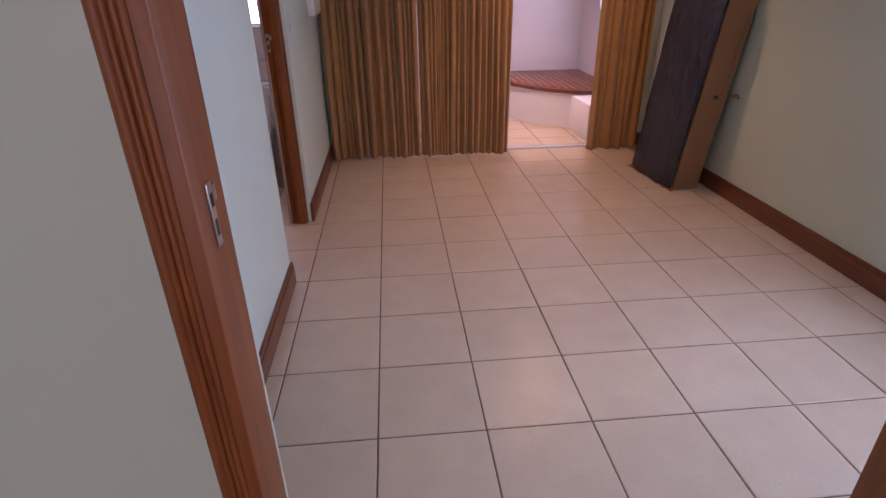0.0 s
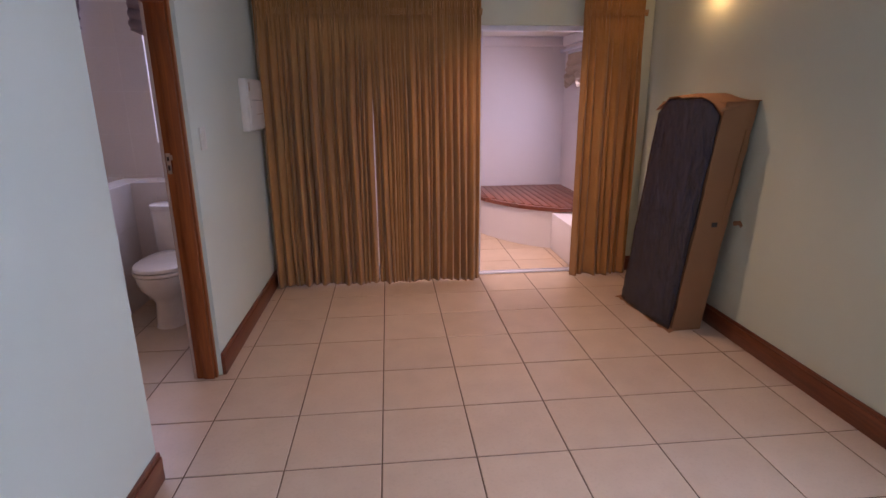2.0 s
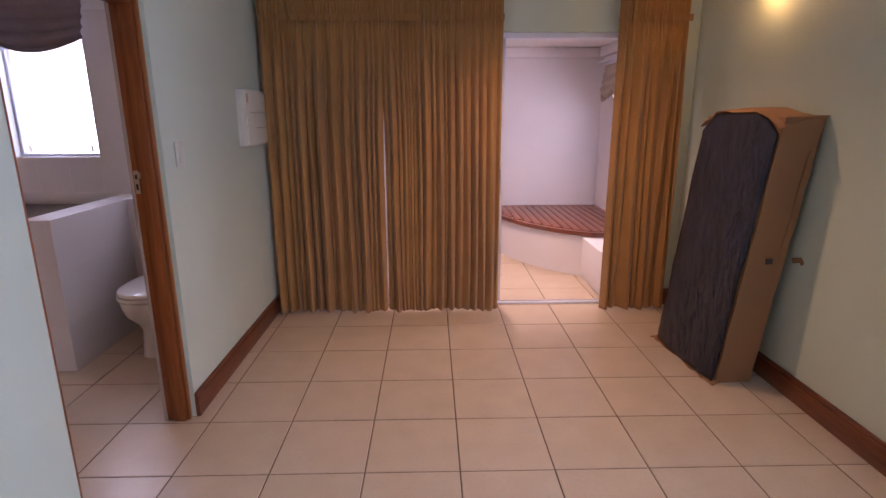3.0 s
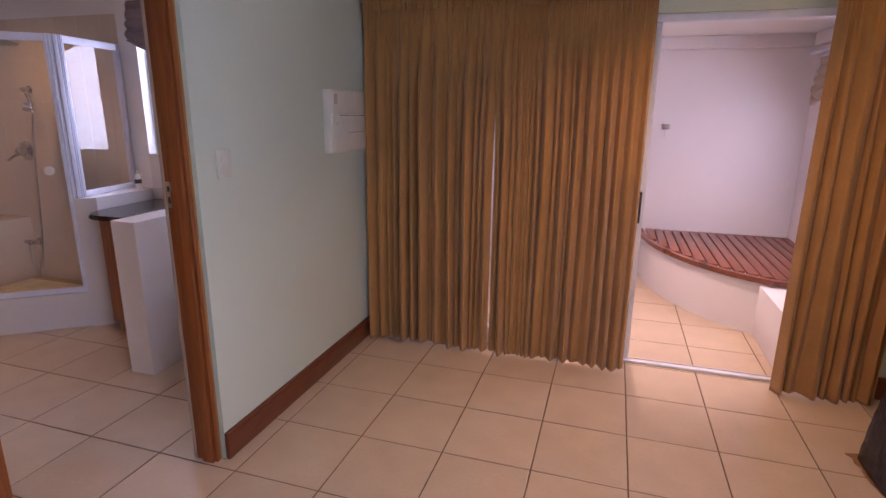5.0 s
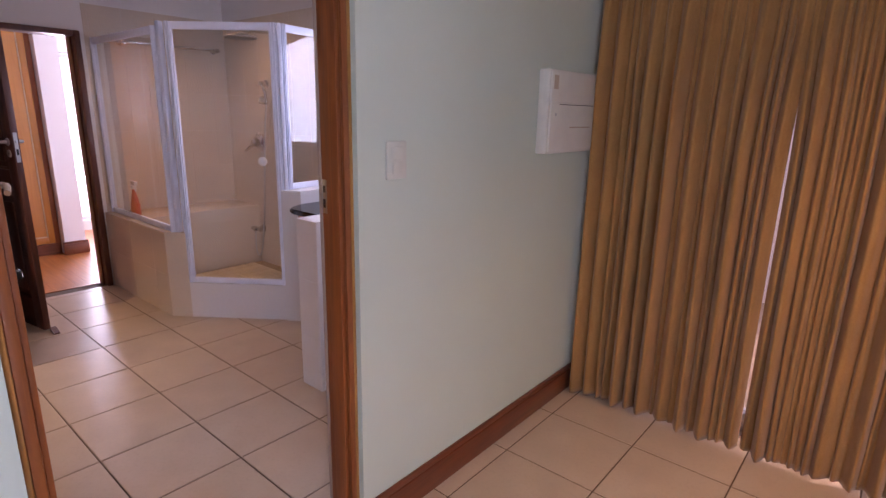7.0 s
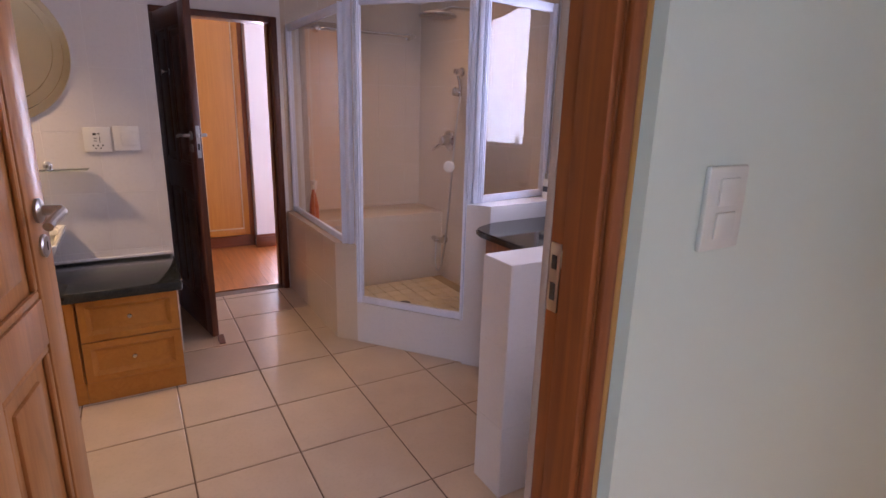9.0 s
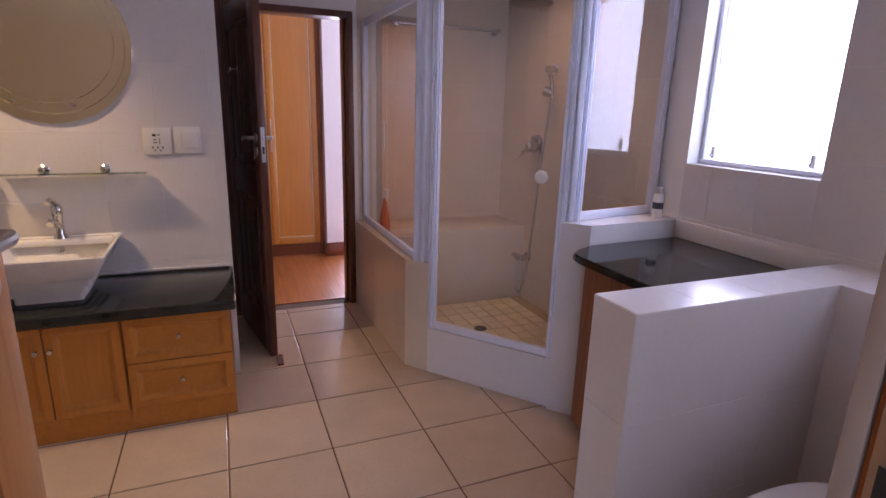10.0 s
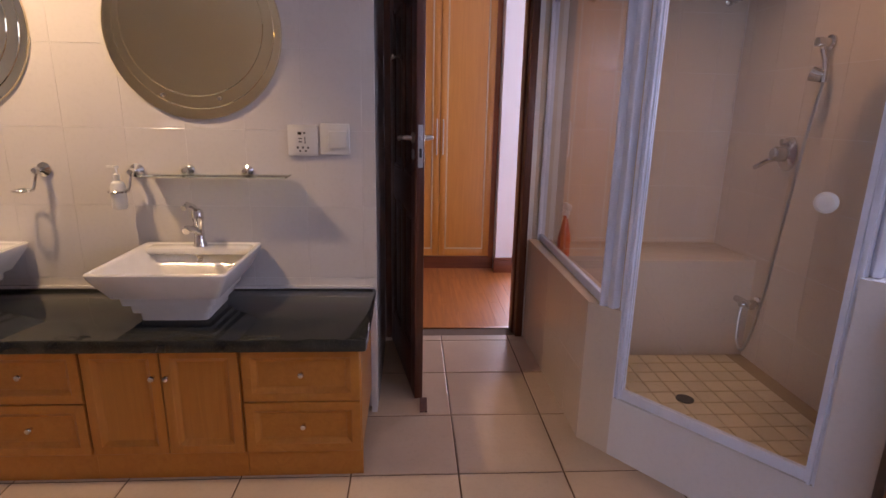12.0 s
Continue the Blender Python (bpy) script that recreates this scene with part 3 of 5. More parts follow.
# ---- curtains and sliding door ----
def curtain(name, x0, x1, folds, seed, label, flare=0.0, close=0):
    """A pleated curtain hanging from its heading tape to just above the floor."""
    rng = random.Random(seed)
    root = thing(name, pose((x0 + x1) / 2, YN - 0.155, 0), label, "curtain", "curtains at the sliding door")
    w, top, low, tape_z = x1 - x0, 2.50, 0.018, 2.25
    cols, rows_ = folds * 18, 90
    cents = np.cumsum([rng.choice((0.5, 0.7, 0.9, 1.25, 1.6)) for _ in range(folds + 1)])
    cents = (cents - cents[0]) / (cents[-1] - cents[0])
    ph = [rng.uniform(0, 6.28) for _ in range(folds + 1)]
    am = [rng.uniform(0.5, 1.35) for _ in range(folds + 1)]
    lip = [rng.uniform(-0.25, 0.25) for _ in range(folds + 1)]
    bm = bmesh.new()
    grid = []
    for r in range(rows_ + 1):
        z = low + (top - low) * r / rows_
        drop = max(0.0, (tape_z - z) / tape_z)
        near = math.exp(-((z - tape_z) / 0.16) ** 2)
        full = min(1.0, 0.35 + drop * 2.6) if z < tape_z else 0.45
        line = []
        for c in range(cols + 1):
            u = c / cols
            k = max(0, min(folds - 1, int(np.searchsorted(cents, u, side="right")) - 1))
            span = cents[k + 1] - cents[k]
            loc = (u - cents[k]) / span
            depth = min(0.075, 1.15 * span * w) * am[k] * full * (0.82 + 0.18 * math.sin(1.7 * z + ph[k]))
            bent = loc + lip[k] * loc * (1 - loc)
            roll = (0.5 - 0.5 * math.cos(2 * math.pi * bent)) ** 0.7
            ripple = 0.012 * math.sin(2 * math.pi * 3 * loc + ph[k]) * (0.12 + 0.88 * near) * roll + 0.014 * math.exp(-((z - tape_z) / 0.025) ** 2)
            sway = 0.010 * math.sin(1.9 * z + ph[k]) * drop * math.sin(math.pi * loc)
            edge = 0.006 * math.sin(1.3 * z + 7 * u + seed) * drop * min(1, 8 * u, 8 * (1 - u))
            x = -w / 2 + u * w * (1 + flare * drop) + sway + edge
            shut = min(1.0, max(0.0, (z - 1.15) / 0.75))
            x += close * 0.015 * shut * shut * (u if close > 0 else 1 - u)
            y = 0.035 - depth * roll * (1 - 0.35 * near) + ripple - 0.012 * drop * math.sin(5 * u + seed)
            hem = 0.006 * math.sin(11 * u + seed) + 0.004 * math.sin(31 * u + seed) if r == 0 else 0
            line.append(bm.verts.new((x, y, z + hem)))
        grid.append(line)
    for a, c in zip(grid, grid[1:]):
        for k in range(cols):
            bm.faces.new((a[k], a[k + 1], c[k + 1], c[k]))
    ob = part("drape", bm, M_CURTAIN, root)
    sol = ob.modifiers.new("thickness", "SOLIDIFY")
    sol.thickness, sol.offset = 0.003, 0
    smooth_by_angle(ob.data, 180)
    for k in range(folds):
        bm = bmesh.new()
        x = -w / 2 + w * (cents[k] + cents[k + 1]) / 2
        for q in (-0.010, 0.0, 0.010):
            tube(bm, (x + q, -0.026, 2.225), (x + q * 1.3, -0.028, 2.272), 0.0045, 0.0055, 8)
        part("pinch_pleat", bm, M_CURTAIN, root)
    return root


curtain("curtain", -0.645, 0.237, 16, 3, "golden brown pleated floor-length curtain drawn closed", 0.0, 1)
curtain("curtain", 0.250, 1.135, 19, 8, "golden brown pleated floor-length curtain beside the open sliding door", 0.0, -1)
curtain("curtain", 1.985, 2.50, 9, 5, "narrow gathered golden brown curtain beside the doorway", 0.02)
rail = thing("curtain_rail", pose(0.95, YN - 0.15, 2.515), "white curtain track above the sliding door", "curtain rail")
part("track", B(-1.62, 1.66, -0.015, 0.015, 0, 0.02, bevel=0.003), M_ENAMEL, rail)
for x in (-1.3, -0.3, 0.7, 1.5):
    part("bracket", B(x - 0.012, x + 0.012, 0.0151, 0.15, 0.002, 0.014), M_ENAMEL, rail)

door = thing("sliding_door", pose(0, YN + 0.08, 0), "white aluminium sliding door pushed half open", "sliding door")
door["kind"] = "structure"
part("frame", boxes([(-0.45, 2.45, -0.05, 0.05, 2.135, 2.175), (-0.45, -0.41, -0.05, 0.05, 0, 2.135), (2.41, 2.45, -0.05, 0.05, 0, 2.135), (-0.41, 2.41, -0.058, 0.0, 0, 0.016), (-0.41, 2.41, -0.026, -0.022, 0.016, 0.026)], 0.002), M_ENAMEL, door)
for x0, x1, y in ((-0.41, 0.84, 0.026), (-0.09, 1.175, -0.024)):
    sash = part("sash", boxes([(x0, x0 + 0.055, y - 0.016, y + 0.016, 0.032, 2.13), (x1 - 0.055, x1, y - 0.016, y + 0.016, 0.032, 2.13), (x0 + 0.055, x1 - 0.055, y - 0.016, y + 0.016, 0.032, 0.11), (x0 + 0.055, x1 - 0.055, y - 0.016, y + 0.016, 2.07, 2.13)], 0.002), M_ENAMEL, door)
    g = part("pane", B(x0 + 0.055, x1 - 0.055, y - 0.003, y + 0.003, 0.11, 2.07), M_GLASS, sash)
    g.visible_shadow = False
bm = B(1.135, 1.158, -0.062, -0.0405, 0.95, 1.15, bevel=0.006)
part("pull_handle", bm, M_BLACK, door, "black pull handle")


# ---- bedroom things ----
box_root = thing("cardboard_box", pose(0, 0, 0), "tall cardboard box in wrinkled black plastic, leaning on the wall", "box")


def slab(bm, f0, f1, depth, lean, z0, z1, grow=0.0, n=14, crumple=0.0, seed=0):
    """A leaning block: its front foot runs from f0 to f1, it is depth thick and its top shifts by lean."""
    rng = random.Random(seed)
    f0, f1 = Vector((*f0, 0)), Vector((*f1, 0))
    along = (f1 - f0).normalized()
    back = Vector((along.y, -along.x, 0))
    if back.x < 0:
        back = -back
    out = []
    for k in range(n + 1):
        u = k / n
        z = z0 + (z1 - z0) * u
        s = Vector((lean[0] * z / 1.6, lean[1] * z / 1.6, z))
        j = [Vector((rng.uniform(-1, 1), rng.uniform(-1, 1), 0)) * crumple for _ in range(4)]
        out.append([bm.verts.new(p + s + q) for p, q in zip((f0 - along * grow, f1 + along * grow, f1 + along * grow + back * depth, f0 - along * grow + back * depth), j)])
    for a, c in zip(out, out[1:]):
        for k in range(4):
            bm.faces.new((a[k], a[(k + 1) % 4], c[(k + 1) % 4], c[k]))
    bm.faces.new(list(reversed(out[0])))
    bm.faces.new(out[-1])
    return along, back


LEAN = (0.11, -0.14)
F0, F1 = (2.295, 4.20), (2.235, 4.87)
bm = bmesh.new()
along, back = slab(bm, F0, F1, 0.225, LEAN, 0.0, 1.56, 0, 16, 0.004, 2)
bmesh.ops.bevel(bm, geom=[e for e in bm.edges if e.calc_face_angle(0) > 1.0], offset=0.012, segments=2, affect="EDGES")
part("carton", bm, M_CARD, box_root, "brown cardboard sides with torn edges")
# wrapped front: a bulging sheet with an arched, chamfered top
bm = bmesh.new()
rng = random.Random(4)
nz, nu = 40, 16
rows_ = []
for r in range(nz + 1):
    line = []
    for c in range(nu + 1):
        u = c / nu
        top = 1.575 - 0.10 * max(0, abs(u - 0.5) * 2 - 0.62) / 0.38
        z = 0.012 + (top - 0.012) * r / nz
        p = Vector((*F0, 0)).lerp(Vector((*F1, 0)), 0.012 + 0.976 * u)
        bulge = 0.012 + 0.018 * math.sin(math.pi * u) + 0.007 * noise.noise(Vector((u * 5, z * 6, 1.3))) + 0.004 * noise.noise(Vector((u * 14, z * 17, 4.3)))
        line.append(bm.verts.new(p - back * bulge + Vector((LEAN[0] * z / 1.6, LEAN[1] * z / 1.6, z))))
    rows_.append(line)
for a, c in zip(rows_, rows_[1:]):
    for k in range(nu):
        bm.faces.new((a[k], a[k + 1], c[k + 1], c[k]))
wrap = part("wrapping", bm, M_WRAP, box_root, "wrinkled shiny black plastic sheet")
sol = wrap.modifiers.new("thickness", "SOLIDIFY")
sol.thickness, sol.offset = 0.010, -1
smooth_by_angle(wrap.data, 60)
# torn flaps
top = Vector((*F0, 0)).lerp(Vector((*F1, 0)), 0.5) + Vector((LEAN[0] * 1.57 / 1.6, LEAN[1], 1.562))
bm = bmesh.new()
rng = random.Random(9)
n = 14
a = [bm.verts.new(top + along * (0.70 * (k / n - 0.5)) - back * (0.035 + rng.uniform(0, 0.012)) + Vector((0, 0, 0.028 - 0.085 * max(0, abs(k / n - 0.5) * 2 - 0.55) / 0.45 + rng.uniform(-0.006, 0.006)))) for k in range(n + 1)]
c = [bm.verts.new(top + along * (0.69 * (k / n - 0.5)) + back * 0.13 + Vector((0, 0, 0.05 - 0.06 * max(0, abs(k / n - 0.5) * 2 - 0.5) / 0.5))) for k in range(n + 1)]
d = [bm.verts.new(top + along * (0.68 * (k / n - 0.5)) + back * 0.24 + Vector((0, 0, 0.006))) for k in range(n + 1)]
for p, q in ((a, c), (c, d)):
    for k in range(n):
        bm.faces.new((p[k], p[k + 1], q[k + 1], q[k]))
flap = part("flap", bm, M_CARD, box_root, "bent cardboard top flap")
flap.modifiers.new("thickness", "SOLIDIFY").thickness = 0.005
foot = Vector((*F0, 0)).lerp(Vector((*F1, 0)), 0.5)
bm = bmesh.new()
a = [bm.verts.new(foot + along * (0.74 * (k / 20 - 0.5)) - back * (0.03 + rng.uniform(0, 0.022)) + Vector((0, 0, 0.004 + rng.uniform(0, 0.004)))) for k in range(21)]
c = [bm.verts.new(foot + along * (0.72 * (k / 20 - 0.5)) + back * 0.02 + Vector((0, 0, 0.02))) for k in range(21)]
for k in range(20):
    bm.faces.new((a[k], a[k + 1], c[k + 1], c[k]))
flap = part("flap", bm, M_CARD, box_root, "frayed cardboard bottom edge")
flap.modifiers.new("thickness", "SOLIDIFY").thickness = 0.004
bm = bmesh.new()
side = Vector((*F0, 0)) + back * 0.12 + Vector((LEAN[0] * 0.49, LEAN[1] * 0.49, 0.79))
# A dark slab on the cardboard face stands for the shade in the hole.
for q in (0.025,):
    box(bm, -0.02, 0.02, -0.004, 0.0, -0.05 + q, -0.02 + q, m=Matrix.Translation(side - along * 0.012) @ pose(0, 0, 0, 0, 0, yaw_of((0, 0), back)))
part("hand_hole", bm, M_DARK, box_root, "dark slab painted as the shade of a torn hand hole")
bm = bmesh.new()
p = side + back * 0.13 + Vector((0.02, -0.005, -0.01))
bent_tube(bm, [p, p + Vector((0.02, -0.03, 0.01)), p + Vector((0.03, -0.05, -0.01))], 0.016, 8)
part("torn_scrap", bm, M_CARD, box_root, "curled scrap of cardboard")

bm = bmesh.new()
strip = [side + back * 0.06 + Vector((LEAN[0], LEAN[1], 1.6)) * (q * 0.075) - along * (0.008 + 0.003 * math.sin(4 * q)) for q in range(6)]
bent_tube(bm, strip, 0.0035, 6)
part("torn_seam", bm, M_CARD, box_root, "raised torn seam of the cardboard")

# distribution board
db = thing("distribution_board", pose(XL, 5.25, 1.372), "cream plastic electrical distribution board on the green wall", "electrical panel")
part("housing", B(0, 0.055, -0.275, 0.275, 0, 0.37, bevel=0.008), M_BOARD, db)
lid = part("cover", B(0.0551, 0.064, -0.262, 0.262, 0.012, 0.225, bevel=0.003), M_BOARD, db)
part("cover_top", B(0.0551, 0.061, -0.262, 0.262, 0.23, 0.358, bevel=0.003), M_BOARD, db)
part("gap", B(0.0641, 0.0645, -0.19, 0.19, 0.2185, 0.2215), M_DARK, db)
for y in (-0.22, 0.22):
    part("screw", lathe(bmesh.new(), [(0.001, 0), (0.008, 0), (0.007, 0.002), (0.001, 0.002)], 12), M_STEEL, db, "", pose(0.0641, y, 0.175, 0, 90, 0))
part("sticker", B(0.0611, 0.0618, -0.245, -0.205, 0.285, 0.345), M_TAN, db, "faded printed sticker")
part("print", B(0.0641, 0.0644, -0.08, 0.13, 0.115, 0.121), M_TAN, db, "line of faint print")


def wall_switch(name, m, w, h, label, rockers, sockets=False):
    root = thing(name, m, label, "socket" if sockets else "light switch")
    mat = M_PLASTIC if sockets else M_CREAM
    part("plate", B(-w / 2, w / 2, 0, 0.010, -h / 2, h / 2, bevel=0.004), mat, root)
    for x0, x1, z0, z1 in rockers:
        bm = B(x0, x1, 0.0101, 0.014, z0, z1, bevel=0.0015)
        part("rocker", bm, mat, root)
    return root


wall_switch("light_switch", pose(XL, 4.085, 1.388, 0, 0, -90), 0.092, 0.125, "cream double light switch on the green wall", [(-0.022, 0.022, 0.005, 0.045), (-0.022, 0.022, -0.045, -0.005)])

lamp_root = thing("wall_lamp", pose(XR, 4.65, 2.30), "lit amber glass wall lamp with a white cup shade", "wall lamp")
part("back_plate", lathe(bmesh.new(), [(0.002, 0), (0.055, 0), (0.055, 0.008), (0.03, 0.018), (0.002, 0.018)], 20), M_STEEL, lamp_root, "", pose(0, 0, 0, 0, -90, 0))
part("arm", bent_tube(bmesh.new(), [(-0.018, 0, 0), (-0.07, 0, -0.005), (-0.10, 0, 0.01)], 0.008), M_STEEL, lamp_root)
part("shade", lathe(bmesh.new(), [(0.004, -0.068), (0.03, -0.064), (0.052, -0.04), (0.064, 0.0), (0.068, 0.045), (0.064, 0.045), (0.058, 0.0), (0.004, -0.05)], 24, (-0.10, 0, 0.0)), M_BULB, lamp_root, "glowing amber glass shade")

# ---- sunroom things ----
bench = thing("corner_bench", pose(XR + 0.02, SY1, 0), "quarter-round white plastered corner bench with a red-brown slatted timber top", "bench")
RX, RY = 1.38, 1.76


def arc(rx, ry, a0=180, a1=249, n=26):
    return [(rx * math.cos(radians(a0 + (a1 - a0) * k / n)), ry * math.sin(radians(a0 + (a1 - a0) * k / n))) for k in range(n + 1)]


bm = prism(bmesh.new(), arc(RX - 0.025, RY - 0.025) + [(-0.002, -1.60), (-0.002, -0.002), (-RX + 0.035, -0.002)], 0, 0.405)
part("base", bm, M_SUN, bench, "curved white plastered base")
edge = arc(RX, RY) + [(-0.004, -1.65)]
inner = arc(RX - 0.045, RY - 0.045) + [(-0.004, -1.605)]
bm = bmesh.new()
for k in range(len(edge) - 1):
    prism(bm, [edge[k], edge[k + 1], inner[k + 1], inner[k]], 0.412, 0.452)
bmesh.ops.remove_doubles(bm, verts=bm.verts[:], dist=0.0005)
part("edge_board", bm, M_TEAK, bench, "curved timber edge board")
part("bearer", B(-1.1, -0.01, -0.10, -0.05, 0.4055, 0.43), M_TEAK, bench)
part("bearer", B(-0.95, -0.01, -0.85, -0.80, 0.4055, 0.43), M_TEAK, bench)
x = -RX + 0.075
while x < -0.03:
    reach = RY * math.sqrt(max(0.0, 1 - (x / RX) ** 2)) - 0.06
    reach = min(reach, 1.59)
    if reach > 0.12:
        part("slat", B(x, x + 0.073, -reach, -0.015, 0.432, 0.456, bevel=0.004), M_TEAK, bench)
    x += 0.083
side = thing("plaster_ledge", pose(XR + 0.02, 6.46, 0), "low white plastered ledge beside the corner bench", "ledge")
part("block", B(-0.58, -0.002, -0.68, -0.05, 0, 0.40, bevel=0.01), M_SUN, side)
rod = thing("curtain_rod", pose(XR - 0.075, 0, 2.15), "white round curtain rod along the sunroom window wall", "curtain rod")
part("rod", tube(bmesh.new(), (0, 6.05, 0), (0, 7.84, 0), 0.016), M_ENAMEL, rod)
for y in (6.2, 7.0, 7.78):
    part("bracket", B(0.0, 0.094, y - 0.008, y + 0.008, -0.008, 0.008, bevel=0.002), M_ENAMEL, rod)
part("finial", lathe(bmesh.new(), [(0.002, 0), (0.022, 0.004), (0.026, 0.02), (0.018, 0.036), (0.002, 0.04)], 18), M_ENAMEL, rod, "", pose(0, 7.84, 0, -90))
dl = thing("ceiling_downlight", pose(1.83, 7.0, SH), "lit round recessed ceiling downlight", "downlight")
part("ring", lathe(bmesh.new(), [(0.032, 0), (0.048, 0), (0.048, -0.006), (0.04, -0.012), (0.032, -0.008)], 24), M_STEEL, dl)
part("lens", lathe(bmesh.new(), [(0.001, -0.003), (0.031, -0.003), (0.025, -0.007), (0.001, -0.009)], 20), M_SPOT, dl, "bright lamp glass")
copy_thing(dl, pose(1.1, 6.4, SH))
# Unseen fittings, copied for the added ceiling beams and the vanity downlight.
for x, y in ((0.95, 2.75), (1.35, 4.55), (-1.2, 4.2), (-3.62, 5.02), (-3.0, 2.0)):
    copy_thing(dl, pose(x, y, H))
bx = thing("wall_socket", pose(1.44, SY1, 1.49), "small grey wall fitting with a short cable", "socket")
part("plate", B(-0.035, 0.035, -0.03, 0, -0.02, 0.03, bevel=0.006), M_STEEL, bx)
part("cable", bent_tube(bmesh.new(), [(0.0, -0.012, -0.02), (0.003, -0.014, -0.06), (0.0, -0.012, -0.10)], 0.004, 8), M_PLASTIC, bx)


def roman_blind(name, m, w, drop, mat, label, swags=1, depth=0.07, seed=1):
    """A gathered blind hanging from local z 0 against a wall at y 0 behind it; its hem sags."""
    root = thing(name, m, label, "blind")
    bm = bmesh.new()
    nu, nv = 36, 36
    grid = []
    for r in range(nv + 1):
        v = r / nv
        line = []
        for c in range(nu + 1):
            u = c / nu
            sag = math.sin(math.pi * (u * swags % 1.0 if u < 1 else 1.0)) if swags > 1 else math.sin(math.pi * u)
            z = -drop * v - 0.10 * sag * v ** 1.5 * (0.5 + 0.5 * v)
            y = -0.02 - depth * (0.30 * v + 0.55 * abs(math.sin(v * 4.2 * math.pi + 0.5 * sag)) * v) * (0.75 + 0.25 * sag) + 0.008 * noise.noise(Vector((u * 7, v * 8, seed)))
            line.append(bm.verts.new(((u - 0.5) * w * (1 - 0.03 * v), y, z)))
        grid.append(line)
    for a, c in zip(grid, grid[1:]):
        for k in range(nu):
            bm.faces.new((a[k], a[k + 1], c[k + 1], c[k]))
    ob = part("fabric", bm, mat, root)
    ob.modifiers.new("thickness", "SOLIDIFY").thickness = 0.004
    smooth_by_angle(ob.data, 80)
    part("batten", B(-w / 2, w / 2, -0.03, -0.001, -0.01, 0.03, bevel=0.004), M_ENAMEL, root)
    return root


for x, seed in ((-2.30, 3), (-1.225, 5)):
    roman_blind("roman_blind", pose(x, BY1 - 0.002, 2.42), 0.74, 0.30, M_BLIND, "mauve grey roman blind gathered above the bathroom window", 1, 0.10, seed)
bl = roman_blind("roman_blind", pose(XR + 0.018, 6.98, 2.12, 0, 0, -90), 1.66, 0.32, M_BLIND2, "beige patterned blind gathered above the sunroom window", 4, 0.11, 6)
part("rod", tube(bmesh.new(), (-0.74, -0.05, 0.0), (0.74, -0.05, 0.0), 0.014), M_ENAMEL, bl, "white blind rod")


# ---- bathroom: half wall, ledge, counter ----
structure("half_wall", boxes([(-1.84, -1.665, 4.475, 5.30, 0, 0.975), (-1.84, BX1 - 0.012, 5.3001, BY1, 0, 0.975)]), M_WTILE, "white tiled half wall beside the toilet", "wall")
LWT = 0.985
structure("shower_low_wall", prism(bmesh.new(), [(-2.72, 4.955), (-2.613, 5.045), (-2.645, BY1), (-2.87, BY1), (-2.80, 5.04)], 0, LWT), M_WTILE, "white tiled low wall under the shower glass", "wall")
# shower plinth and left low wall
structure("shower_bath_wall", prism(bmesh.new(), [(BX0, 4.402), (-3.43, 4.42), (-3.31, 4.515), (-3.40, 4.56), (BX0, 4.545)], 0, 0.655), M_STILE, "beige tiled low shower wall with a sloping top", "wall")
structure("shower_plinth", prism(bmesh.new(), [(-3.3095, 4.5145), (-2.735, 4.972), (-2.802, 5.042), (-3.37, 4.58)], 0, 0.27), M_WTILE, "white tiled shower step", "step")
structure("shower_seat", B(BX0, -4.11, 4.5455, BY1, 0, 0.645, bevel=0.006), M_STILE, "beige tiled shower seat", "seat")
structure("shower_tray", prism(bmesh.new(), [(-4.11, 4.55), (-3.40, 4.562), (-2.81, 5.04), (-2.88, BY1), (-4.11, BY1)], 0.0, 0.075), M_SGROUT)

ct = thing("granite_counter", pose(0, 0, 0), "black speckled granite counter beside the shower", "counter")
out = [(-2.611, 5.05), (-2.56, 4.955), (-2.545, 4.915), (-2.515, 4.885), (-2.46, 4.87), (-1.842, 4.87), (-1.842, BY1 - 0.001), (-2.643, BY1 - 0.001)]
bm = prism(bmesh.new(), out, 0.86, 0.895)
bmesh.ops.bevel(bm, geom=[e for e in bm.edges if abs(e.verts[0].co.z - e.verts[1].co.z) < 1e-4], offset=0.008, segments=2, affect="EDGES")
part("slab", bm, M_GRANITE, ct)
cb = thing("counter_cabinet", pose(0, 0, 0), "timber cabinet under the granite counter, shade in its red-brown colour", "cabinet")
part("body", B(-2.46, -1.845, 4.93, BY1 - 0.002, 0.09, 0.859), M_CAB_SHADED, cb)
part("kickboard", B(-2.44, -1.845, 4.955, 4.975, 0, 0.0895), M_CAB_SHADED, cb)
for x0 in (-2.457, -2.142):
    part("door", boxes([(x0, x0 + 0.29, 4.91, 4.929, 0.10, 0.85)], 0.004), M_CAB_SHADED, cb)


structure("counter_upstand", B(-2.643, -1.842, BY1 - 0.02, BY1 - 0.0045, 0.8955, 0.985, bevel=0.003), M_WTILE, "white tiled upstand behind the granite counter", "upstand")
av = thing("stop_valve", pose(-1.655, 5.296, 0.24), "small chrome stop valve on the tiled wall", "valve")
part("flange", lathe(bmesh.new(), [(0.003, 0), (0.028, 0), (0.027, 0.006), (0.012, 0.012), (0.011, 0.045), (0.003, 0.046)], 18), M_CHROME, av, "", pose(0.04, 0.004, 0, 90))
part("handle", lathe(bmesh.new(), [(0.003, 0), (0.018, 0.002), (0.02, 0.02), (0.012, 0.026), (0.003, 0.027)], 16), M_CHROME, av, "", pose(0.04, -0.042, 0, 90))

